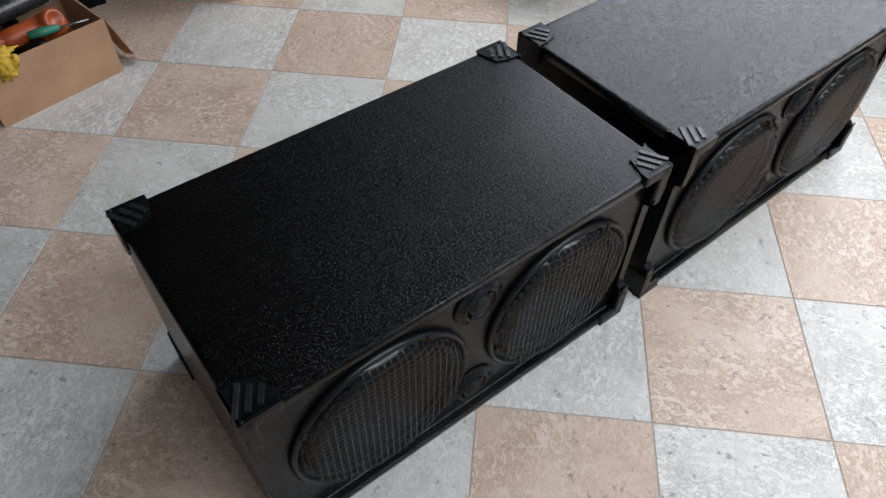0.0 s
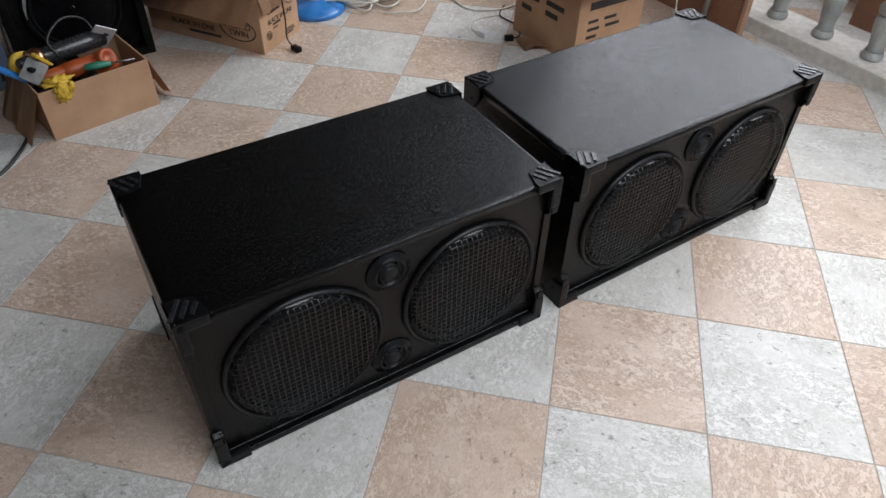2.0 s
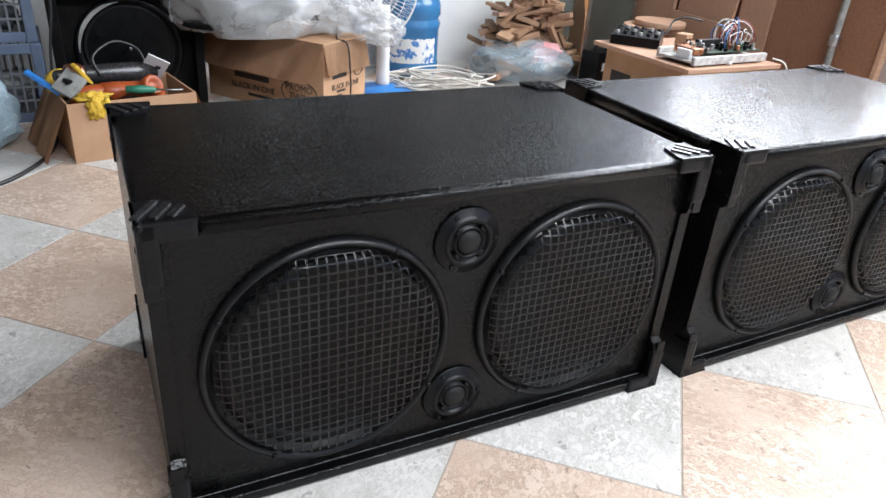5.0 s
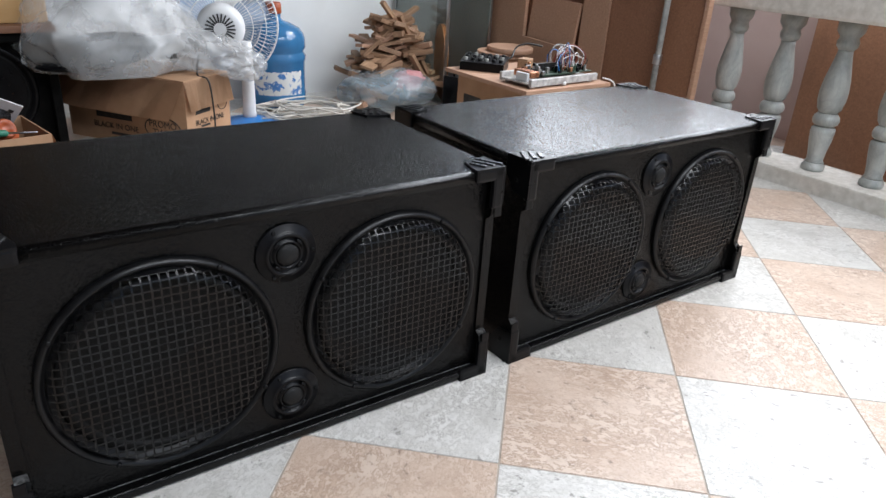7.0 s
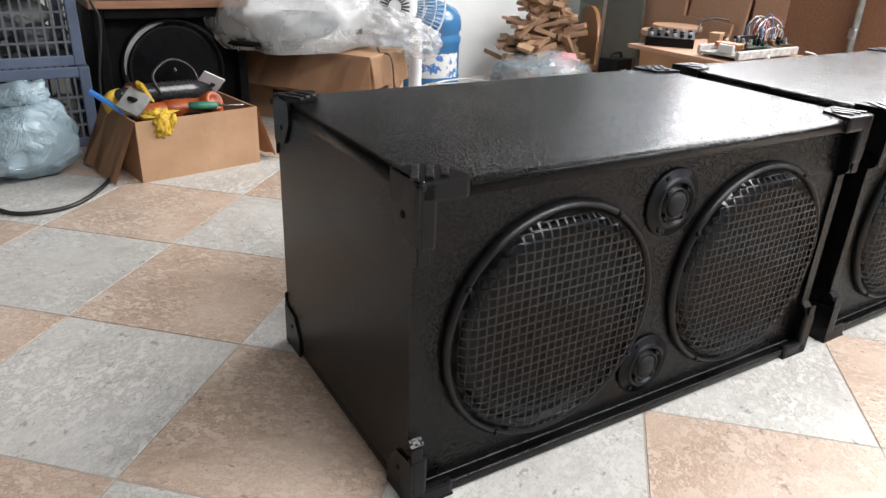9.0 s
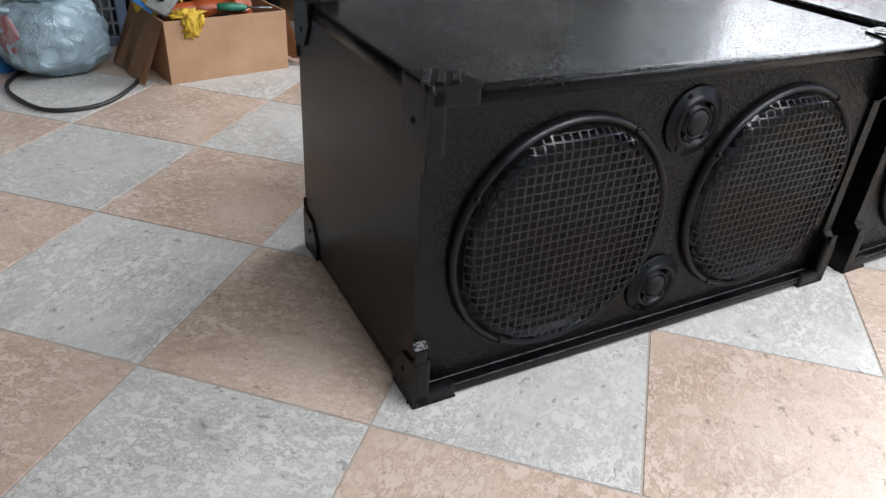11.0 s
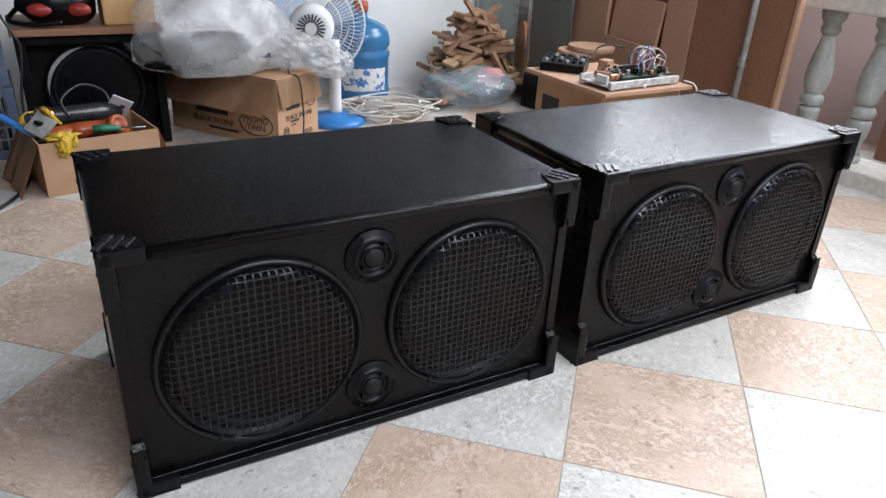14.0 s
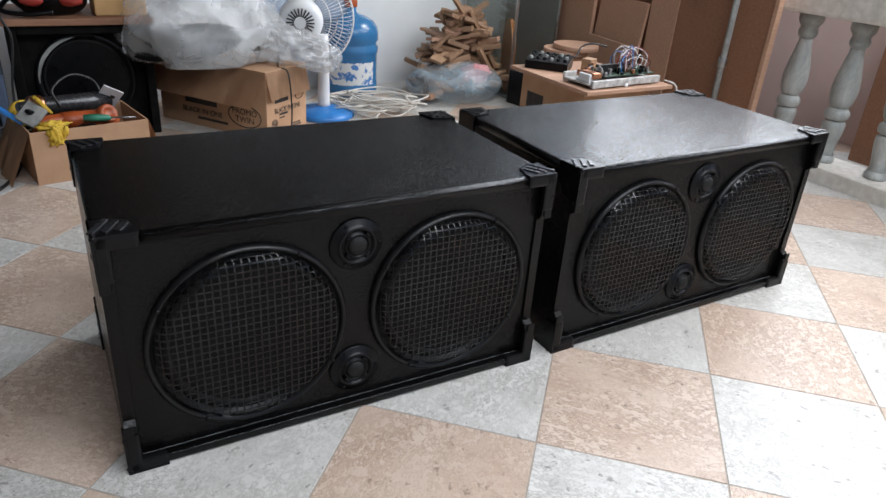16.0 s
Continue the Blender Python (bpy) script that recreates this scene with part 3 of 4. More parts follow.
def baluster(m):
    b = thing("baluster", m, "turned grey-white marble baluster under the terrazzo rail", "baluster", "balusters of the terrace")
    part("foot", lathe(bmnew(), [(0.037, 0.06), (0.040, 0.066), (0.040, 0.078), (0.034, 0.084), (0.034, 0.090)], 24), MARBLE, b)
    part("lower_vase", lathe(bmnew(), [(0.034, 0.089), (0.028, 0.10), (0.031, 0.13), (0.038, 0.17), (0.041, 0.20), (0.040, 0.215), (0.030, 0.224)], 24), MARBLE, b)
    part("collar", lathe(bmnew(), [(0.028, 0.222), (0.042, 0.232), (0.045, 0.245), (0.042, 0.258), (0.030, 0.272)], 24), MARBLE, b)
    part("upper_vase", lathe(bmnew(), [(0.029, 0.268), (0.040, 0.285), (0.046, 0.315), (0.047, 0.345), (0.043, 0.385), (0.034, 0.43), (0.026, 0.47), (0.024, 0.49)], 24), MARBLE, b)
    part("cap", lathe(bmnew(), [(0.024, 0.488), (0.034, 0.50), (0.036, 0.515), (0.030, 0.53), (0.044, 0.55), (0.046, 0.587)], 24), MARBLE, b)
    return b


first = baluster(at(1.965, 0.306))
for k in range(-12, 10):
    if k:
        copy_thing(first, at(1.965, 0.306 + 0.208 * k))
structure("wall_terrace", box(bmnew(), 2.52, 2.64, -3.0, 3.0, -0.2, 0.72), PINK, "low pink plastered parapet wall beyond the balusters", "wall")
single("plywood_sheet", box(bmnew(), 2.30, 2.318, -2.4, 0.80, -0.003, 0.70, 0.002), PLY, ROOM, "large brown plywood sheet standing behind the balusters", "plywood")

# boards stacked in the corner
BOARDS = "boards leaning in the corner"
single("plywood_board", box(bmnew(), 0, 0.018, 0, 0.44, 0, 0.80, 0.002), PLY, at(1.77, 0.965), "upright reddish-brown plywood board in the corner", "board", BOARDS)
single("plywood_board", box(bmnew(), 0, 0.030, 0, 0.018, 0, 0.81, 0.003), PLY_PALE, at(1.765, 0.946), "pale raw edge strip of wood standing upright", "board", BOARDS)
single("plywood_board", box(bmnew(), 0, 0.018, 0, 0.15, 0, 0.80, 0.002), PLY_PALE, at(1.765, 1.408), "narrow pale plywood board standing on end", "board", BOARDS)
single("plywood_board", box(bmnew(), 0, 0.018, 0, 0.42, 0, 0.78, 0.002), PLY, at(1.83, 1.56), "brown plywood board behind smaller offcut panels", "board", BOARDS)
single("plywood_board", box(bmnew(), 0, 0.02, 0, 0.335, 0, 0.82, 0.002), PLY_PALE, at(1.73, 1.88), "tall pale plywood board leaning in the corner", "board", BOARDS)
single("plywood_board", box(bmnew(), 0, 0.016, 0, 0.29, 0, 0.40, 0.002), PLY_PALE, at(1.735, 1.585, 0, 1) @ pose(0, 0, 0.127, 2, 4), "upper plywood panel propped on its edge in the corner", "board", BOARDS)
single("plywood_board", box(bmnew(), 0, 0.016, 0, 0.27, 0, 0.345, 0.002), PLY_PALE, at(1.675, 1.615, 0, -2) @ pose(0, 0, 0, 2, 5), "lower plywood panel leaning against another panel", "board", BOARDS)
# Round wooden pieces; the drum below is added to carry them.
bx = thing("wooden_stool", at(1.50, 1.77), "two round plywood discs on an added drum behind the worktable", "stool")
for dx, dz in ((0.0, 0.285), (0.03, 0.308)):
    part("disc", lathe(bmnew(), [(0.10, 0), (0.102, 0.002), (0.102, 0.020), (0.10, 0.022)], 40, pose(dx, -dx, dz)), PLY_PALE, bx)
part("drum", lathe(bmnew(), [(0.09, 0), (0.09, 0.285)], 32), PLY, bx)
off = single("offcut", box(bmnew(), -0.025, 0.025, -0.02, 0.02, 0, 0.055, 0.003), PINE, at(1.215, 1.305, 0.311, 20), "small pale block of wood on the worktable", "offcut")
pole = thing("metal_pole", at(1.742, 1.112), "thin grey galvanised pole standing upright", "pole")
part("tube", lathe(bmnew(), [(0.012, 0), (0.012, 0.95)], 16), GREY, pole)
part("collar", lathe(bmnew(), [(0.017, 0.35), (0.018, 0.352), (0.018, 0.385), (0.017, 0.387)], 16), STEEL, pole)

# glass showcase in the corner
GX, GY, GW, GD, GH = 1.43, 2.075, 0.27, 0.455, 1.2
case = thing("glass_showcase", at(GX, GY), "dusty glass showcase with grey metal corner strips", "showcase")
for name, dims in (("front_pane", (0.012, GW - 0.012, 0.003, 0.008, 0.012, GH)), ("side_pane", (0.003, 0.008, 0.012, GD - 0.012, 0.012, GH))):
    gl = part(name, box(bmnew(), *dims), PANE, case)
    gl.visible_shadow = False
for x, y in ((0, 0), (GW - 0.012, 0), (0, GD - 0.012)):
    part("corner_strip", box(bmnew(), x, x + 0.012, y, y + 0.012, 0, GH, 0.0015), STEEL, case)
part("bottom_rail", box(bmnew(), 0.012, GW - 0.012, 0.001, 0.011, 0, 0.012), STEEL, case)
part("bottom_rail", box(bmnew(), 0.001, 0.011, 0.012, GD - 0.012, 0, 0.012), STEEL, case)
# Grey sheets added for the darkness seen through the panes.
part("back_panel", box(bmnew(), 0.014, GW, GD - 0.010, GD - 0.002, 0.0, GH), DIM, case, "grey back panel added to keep the showcase inside dark")
part("end_panel", box(bmnew(), GW - 0.006, GW, 0.014, GD - 0.012, 0.0, GH), DIM, case)
arch = [(-0.17, 0.0), (0.17, 0.0), (0.17, 0.20)] + [(0.17 * math.cos(a), 0.20 + 0.15 * math.sin(a)) for a in [math.pi * i / 16 for i in range(1, 16)]] + [(-0.17, 0.20)]
chair = prism(bmnew(), arch, -0.009, 0.009, Matrix(((1, 0, 0, 0), (0, 0, -1, 0), (0, 1, 0, 0), (0, 0, 0, 1))))
bmesh.ops.bevel(chair, geom=[e for e in chair.edges if e.calc_face_angle(0) > 1.2], offset=0.004, segments=2, affect="EDGES")
single("chair_back", chair, ORANGE_WOOD, at(GX + 0.135, 2.29, 0.003, 62), "orange varnished arched wooden panel behind glass", "panel")

# ---------- worktable ----------
def carton(name, m, w, d, h, label, open_top=False, flaps=()):
    """Corrugated carton with wall thickness; flaps: (side, length, droop degrees)."""
    c = thing(name, m, label, "cardboard box")
    t = 0.005
    part("front_wall", box(bmnew(), 0, w, 0, t, 0, h, 0.001), CARD, c)
    part("back_wall", box(bmnew(), 0, w, d - t, d, 0, h, 0.001), CARD, c)
    part("side_wall", box(bmnew(), 0, t, t, d - t, 0, h, 0.001), CARD, c)
    part("side_wall", box(bmnew(), w - t, w, t, d - t, 0, h, 0.001), CARD, c)
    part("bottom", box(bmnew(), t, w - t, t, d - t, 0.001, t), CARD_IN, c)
    if not open_top:
        part("top", box(bmnew(), 0, w, 0, d, h, h + t, 0.001), CARD, c)
        part("tape", box(bmnew(), -0.001, w + 0.001, d / 2 - 0.025, d / 2 + 0.025, h + t, h + t + 0.0008), TAPE, c, "shiny brown packing tape")
    for side, ln, droop in flaps:
        bm = bmnew()
        size = {"f": w, "b": w, "l": d, "r": d}[side]
        g = 8
        rows = []
        for i in range(g + 1):
            rows.append([])
            for j in range(2):
                u = size * i / g
                v = ln * j
                rows[-1].append(bm.verts.new((u, v, (0.006 * math.sin(i * 1.9) + 0.004 * math.sin(i * 4.7)) * j)))
        for i in range(g):
            bm.faces.new((rows[i][0], rows[i + 1][0], rows[i + 1][1], rows[i][1]))
        bmesh.ops.solidify(bm, geom=list(bm.faces), thickness=0.004)
        f = part("flap", bm, CARD, c)
        place = {"f": pose(w, 0, h, 0, 0, 180), "b": pose(0, d, h), "l": pose(0, 0, h, 0, 0, 90), "r": pose(w, d, h, 0, 0, -90)}[side]
        f.matrix_basis = place @ pose(0, 0, 0, -droop)
    return c


def print_bars(parent, m, rows, material):
    """Unreadable print as plain bars: (x, z, width, height)."""
    for x, z, bw, bh in rows:
        b = part("print_bar", box(bmnew(), x, x + bw, -0.0008, 0.0004, z, z + bh), material, parent)
        b.matrix_basis = m


tc = carton("table_carton", at(1.05, 1.13), 0.33, 0.36, 0.29, "printed brown carton carrying a wooden board")
print_bars(tc, Matrix(), [(0.05, 0.20, 0.22, 0.03), (0.05, 0.15, 0.05, 0.012), (0.13, 0.15, 0.06, 0.012), (0.05, 0.12, 0.06, 0.012), (0.14, 0.12, 0.07, 0.012), (0.05, 0.09, 0.05, 0.012)], INK)
print_bars(tc, pose(0, 0.42, 0, 0, 0, -90), [(0.10, 0.16, 0.10, 0.06), (0.24, 0.17, 0.10, 0.02), (0.24, 0.13, 0.07, 0.02), (0.10, 0.11, 0.06, 0.02)], INK)
single("wooden_board", box(bmnew(), 0, 0.42, 0, 0.45, 0, 0.014, 0.002), PLY_PALE, at(0.995, 1.055, 0.296), "pale plywood board used as a low worktable top", "worktable")
bs = thing("black_case", at(1.405, 1.93, 0, 10), "small black case with a white label on the floor", "case")
part("body", box(bmnew(), 0, 0.12, 0, 0.10, 0, 0.16, 0.006), PLASTIC, bs)
part("label", box(bmnew(), 0.03, 0.075, -0.0015, 0.0, 0.08, 0.115), WHITE, bs, "small white sticker")
part("handle", tube(bmnew(), spline([(0.02, 0.05, 0.158), (0.03, 0.05, 0.18), (0.09, 0.05, 0.18), (0.10, 0.05, 0.158)], 5), 0.005), PLASTIC, bs)

mx = thing("effects_unit", at(1.02, 1.45, 0.311, -50), "black metal effects unit with rows of knobs on the board", "effects unit")
wedge = prism(bmnew(), [(0, 0), (0.125, 0), (0.125, 0.045), (0, 0.03)], 0, 0.165, Matrix(((0, 0, 1, 0), (1, 0, 0, 0), (0, 1, 0, 0), (0, 0, 0, 1))))
part("body", wedge, PLASTIC, mx)
for i in range(6):
    for j in range(3):
        kx, ky = 0.016 + i * 0.0265, 0.03 + j * 0.034
        part("knob", lathe(bmnew(), [(0.0075, 0.022), (0.0075, 0.0385 + ky * 0.12), (0.006, 0.040 + ky * 0.12), (0.0005, 0.040 + ky * 0.12)], 12, pose(kx, ky, 0)), PLASTIC if (i + j) % 3 else GREY, mx)
single("jack_cable", tube(bmnew(), spline([(1.20, 1.42, 0.345), (1.23, 1.40, 0.352), (1.27, 1.42, 0.385), (1.31, 1.40, 0.40), (1.35, 1.36, 0.395)], 8), 0.0035), CABLE_B, ROOM, "short black cable from the effects unit", "cable")

ch = thing("amplifier_chassis", at(1.03, 1.075, 0.311, 3), "open amplifier chassis with bare boards and loose wires", "amplifier")
part("tray", box(bmnew(), 0, 0.35, 0, 0.15, 0.010, 0.016), SCUFFED, ch)
part("front_rail", box(bmnew(), 0, 0.35, -0.003, 0.012, 0.004, 0.030, 0.004), SCUFFED, ch, "scuffed white front rail")
part("back_rail", box(bmnew(), 0, 0.35, 0.14, 0.152, 0.004, 0.034, 0.004), SCUFFED, ch)
for x, y in ((0.02, 0.01), (0.32, 0.01), (0.02, 0.13), (0.32, 0.13), (0.17, 0.0)):
    part("foot", lathe(bmnew(), [(0.008, 0.0), (0.009, 0.006), (0.007, 0.012)], 12, pose(x, y, 0)), WHITE, ch)
part("transformer", box(bmnew(), 0.012, 0.060, 0.03, 0.085, 0.016, 0.045, 0.004), WHITE, ch, "pale wrapped transformer")
part("coil", box(bmnew(), 0.022, 0.065, 0.022, 0.108, 0.028, 0.05, 0.006), COPPER, ch)
part("circuit_board", box(bmnew(), 0.08, 0.34, 0.02, 0.135, 0.034, 0.0365), BOARD, ch, "dark green circuit board")
for i in range(80):
    x, y, s, hh = random.uniform(0.07, 0.335), random.uniform(0.022, 0.13), random.uniform(0.003, 0.0085), random.uniform(0.008, 0.030)
    mat = random.choice([PLASTIC, STEEL, PLASTIC, SCUFFED, PLASTIC, COPPER, GREY, BOARD])
    if i % 2:
        part("capacitor", lathe(bmnew(), [(s, 0.0365), (s, 0.0365 + hh), (s * 0.9, 0.038 + hh), (0.0003, 0.038 + hh)], 10, pose(x, y, 0)), mat, ch)
    else:
        part("component", box(bmnew(), x - s, x + s, y - s * 0.7, y + s * 0.7, 0.0365, 0.0365 + hh * 0.7, 0.0008), mat, ch)
part("heat_sink", box(bmnew(), 0.10, 0.20, 0.07, 0.085, 0.036, 0.065), STEELDARK, ch)
for i in range(20):
    x0, x1 = random.uniform(0.17, 0.26), random.uniform(0.24, 0.34)
    y0, y1, h = random.uniform(0.03, 0.12), random.uniform(0.02, 0.13), random.uniform(0.05, 0.095)
    pts = spline([(x0, y0, 0.038), (x0 - 0.01, y0, 0.038 + h * 0.7), ((x0 + x1) / 2, (y0 + y1) / 2, 0.038 + h), (x1 + 0.012, y1, 0.038 + h * 0.6), (x1, y1, 0.04)], 6)
    part("wire", tube(bmnew(), pts, 0.0016, 5), [RED, WHITE, CABLE_W, CABLE_B, WHITE, BLUE, RED][i % 7], ch)
wh = bmnew()
tube(wh, spline([(1.37, 1.06, 0.33), (1.40, 1.03, 0.315), (1.405, 1.01, 0.25), (1.42, 1.0, 0.1), (1.45, 1.02, 0.006), (1.42, 1.10, 0.006)], 8), 0.0025, 6)
single("mains_lead", wh, CABLE_W, ROOM, "thin white lead hanging from the amplifier", "cable")

# ---------- scrap wood in a bag ----------
random.seed(11)
WC = (1.23, 2.25)
bag = bmnew()
crumple(bag, 0.25, 0.19, 0.10, 10, 0.05, 3, 5, pose(0, 0, 0.083), -0.078)
single("plastic_sack", bag, FILM_BLUE, at(1.17, 2.16, 0.0), "crumpled bluish clear plastic sack half full of wood", "plastic sack")
pinkcloth = blob(bmnew(), 0.07, 0.045, 0.04, 0.5, 3.5, 1.3, 3)
single("pink_rag", pinkcloth, PINKRAG, at(1.245, 2.11, 0.13), "crumpled pink rag inside the plastic sack", "rag")
for i in range(130):
    z = 0.035 + 0.35 * (i / 129) ** 0.95
    spread = 0.265 * (1.05 - z / 0.46)
    dx, dy = random.uniform(-spread, spread), random.uniform(-spread, spread) * 0.6
    ln, wd, th = random.uniform(0.09, 0.18), random.uniform(0.032, 0.068), random.uniform(0.012, 0.026)
    m = at(WC[0] + dx + 0.01, WC[1] + dy, z) @ pose(0, 0, 0, random.uniform(-14, 14), random.uniform(-28, 28), random.uniform(-70, 70))
    single("wood_offcut", box(bmnew(), -ln / 2, ln / 2, -wd / 2, wd / 2, -th / 2, th / 2, 0.0015), random.choice([PINE, PINE_DARK, PINE_DARK, PLY_PALE]), m, "short raw pine offcut in a heap", "wood offcut", "heap of wood offcuts")
for i, (dx, dy, z, ln, tilt, yaw) in enumerate([(0.02, -0.02, 0.37, 0.26, 48, 4), (0.10, -0.05, 0.27, 0.34, 55, 8), (0.16, -0.02, 0.20, 0.40, 58, 0), (0.06, 0.0, 0.39, 0.22, -25, 10), (0.12, -0.09, 0.15, 0.24, 50, 14), (-0.09, -0.04, 0.30, 0.22, -38, 0)]):
    m = at(WC[0] + dx, WC[1] + dy, z) @ pose(0, 0, 0, 0, tilt, yaw)
    single("wood_offcut", box(bmnew(), -ln / 2, ln / 2, -0.014, 0.014, -0.009, 0.009, 0.0015), PINE_DARK if i % 2 else PINE, m, "long pine stick leaning on the heap", "wood offcut", "heap of wood offcuts")
random.seed(5)

# ---------- water jug ----------
jx = thing("water_jug", pose(-1.19, 2.185, 0, 0, 0, 18), "large translucent blue water jug with a torn label", "water jug")
R = 0.134
prof = [(0.09, 0.0), (R - 0.012, 0.003), (R, 0.02), (R, 0.075), (R - 0.003, 0.082), (R - 0.003, 0.225), (R, 0.232), (R + 0.002, 0.255), (R - 0.007, 0.27), (R - 0.007, 0.278), (R + 0.002, 0.295), (R, 0.335), (R - 0.006, 0.358), (0.11, 0.385), (0.075, 0.405), (0.04, 0.418), (0.031, 0.428), (0.031, 0.465)]
part("body", lathe(bmnew(), [(r, z * 0.9) for r, z in prof], 56), JUGPAINT, jx)
part("cap", lathe(bmnew(), [(0.034, 0.405), (0.036, 0.409), (0.035, 0.445), (0.031, 0.451), (0.0005, 0.452)], 28), ORANGE, jx, "orange-red screw cap")
lab = bmnew()
n = 40
low, high = [], []
for i in range(n + 1):
    a = math.radians(-150 + 120 * i / n)
    e = 0.004 * math.sin(i * 2.1) + 0.003 * math.sin(i * 5.3)
    low.append(lab.verts.new(((R - 0.001) * math.cos(a), (R - 0.001) * math.sin(a), 0.035 + e)))
    high.append(lab.verts.new(((R - 0.001) * math.cos(a), (R - 0.001) * math.sin(a), 0.172 - e * 0.6)))
for i in range(n):
    lab.faces.new((low[i], low[i + 1], high[i + 1], high[i]))
part("label", lab, LABEL, jx, "white paper label torn in patches")

# ---------- fan ----------
fan = thing("pedestal_fan", pose(-1.15, 1.78, 0, 0, 0, 8), "white electric fan with blue base, seen from behind", "fan")
part("base", lathe(bmnew(), [(0.125, 0.0), (0.13, 0.008), (0.12, 0.022), (0.07, 0.035), (0.03, 0.045), (0.0005, 0.046)], 40), BLUE, fan, "round blue plastic base")
part("column", lathe(bmnew(), [(0.028, 0.04), (0.026, 0.06), (0.022, 0.30), (0.02, 0.34)], 24), WHITE, fan)
HEAD = pose(-0.085, -0.03, 0.39, 90, 0, 14)
hub = part("motor_housing", lathe(bmnew(), [(0.085, -0.06), (0.09, -0.02), (0.087, 0.025), (0.076, 0.042), (0.058, 0.048), (0.0005, 0.050)], 40), WHITE, fan, "white ribbed motor housing")
hub.matrix_basis = HEAD
for k in range(22):
    a = 2 * math.pi * k / 22
    s = part("vent_slot", box(bmnew(), 0.024, 0.056, -0.0030, 0.0030, 0.046, 0.0515, 0.0008), STEELDARK, hub)
    s.matrix_basis = pose(0, 0, 0, 0, 0, math.degrees(a))
cage = bmnew()
RC = 0.215
for k in range(72):
    a = 2 * math.pi * k / 72
    c, s = math.cos(a), math.sin(a)
    tube(cage, [(r * c, r * s, z) for r, z in ((0.08, -0.02), (0.12, -0.026), (0.17, -0.045), (0.203, -0.075), (RC, -0.105), (0.203, -0.135), (0.15, -0.165), (0.06, -0.175))], 0.0011, 4)
for r, z, rr in ((RC, -0.105, 0.004), (0.17, -0.045, 0.0018), (0.12, -0.026, 0.0018), (0.15, -0.165, 0.0018)):
    tube(cage, [(r * math.cos(2 * math.pi * i / 60), r * math.sin(2 * math.pi * i / 60), z) for i in range(60)], rr, 6, True)
cg = part("wire_guard", cage, WHITE, fan, "white wire guard")
cg.matrix_basis = HEAD
for k in range(3):
    bl = bmnew()
    grid = []
    for i in range(9):
        r = 0.035 + 0.155 * i / 8
        half = 0.25 + 0.34 * math.sin(math.pi * min(1, 0.2 + i / 9))
        grid.append([bl.verts.new((r * math.cos(half * u), r * math.sin(half * u), -0.105 + 0.022 * u)) for u in (-1, -0.5, 0, 0.5, 1)])
    for i in range(8):
        for j in range(4):
            bl.faces.new((grid[i][j], grid[i + 1][j], grid[i + 1][j + 1], grid[i][j + 1])).smooth = True
    bmesh.ops.solidify(bl, geom=list(bl.faces), thickness=0.002)
    b = part("blade", bl, BLADE, fan, "translucent blue blade")
    b.matrix_basis = HEAD @ pose(0, 0, 0, 0, 0, 120 * k + 20)

# ---------- white cable tangle ----------
random.seed(21)
for k in range(5):
    pts = []
    cx, cy = -0.97 + random.uniform(-0.07, 0.07), 1.93 + random.uniform(-0.08, 0.08)
    for i in range(26):
        a = i * 0.83 + k
        r = random.uniform(0.06, 0.20)
        pts.append((cx + r * math.cos(a) * 1.15, cy + r * math.sin(a) * 0.8, 0.006 + 0.011 * k + random.uniform(0, 0.03)))
    single("white_cable", tube(bmnew(), spline(pts, 6), 0.0036, 6), CABLE_W, Matrix(), "tangled coil of dirty white cable on the floor", "cable", "tangled white cables")
lead = [(-0.85, 1.80, 0.006), (-0.72, 1.83, 0.02), (-0.70, 2.0, 0.012), (-0.62, 2.02, 0.006), (-0.52, 1.93, 0.006), (-0.40, 1.95, 0.006), (-0.33, 2.02, 0.006)]
single("white_cable", tube(bmnew(), spline(lead, 10), 0.0036, 6), CABLE_W, Matrix(), "loose end of white cable running over tiles", "cable", "tangled white cables")
ps = thing("power_adapter", pose(-0.42, 1.70, 0, 0, 0, -35), "small white power adapter lying on the tiles", "adapter")
part("body", box(bmnew(), -0.022, 0.022, -0.014, 0.014, 0, 0.024, 0.004), WHITE, ps)
part("lead", tube(bmnew(), spline([(-0.02, 0, 0.01), (-0.07, 0.01, 0.004), (-0.12, 0.09, 0.004), (-0.08, 0.2, 0.004)], 8), 0.0025, 6), CABLE_W, ps)
pl = thing("mains_plug", pose(-0.314, 1.69, 0, 0, 0, 20), "black mains plug with its lead on the floor", "plug")
part("body", box(bmnew(), -0.018, 0.018, -0.012, 0.012, 0, 0.022, 0.005), PLASTIC, pl)
part("lead", tube(bmnew(), spline([(0.015, 0, 0.01), (0.05, 0.03, 0.005), (0.06, 0.12, 0.005), (0.01, 0.22, 0.005), (0.05, 0.32, 0.005)], 8), 0.003, 6), CABLE_B, pl)
fl = bmnew()
for i in range(5):
    for j in range(2):
        fl.verts.new((0.04 * i, 0.09 * j, 0.004 + 0.02 * abs(math.sin(i * 1.3 + j))))
fl.verts.ensure_lookup_table()
for i in range(4):
    fl.faces.new((fl.verts[2 * i], fl.verts[2 * i + 2], fl.verts[2 * i + 3], fl.verts[2 * i + 1]))
bmesh.ops.solidify(fl, geom=list(fl.faces), thickness=0.003)
single("cardboard_scrap", fl, CARD, pose(-0.24, 1.60, 0.004, 0, 0, 25), "torn brown cardboard scrap lying on the floor", "cardboard")

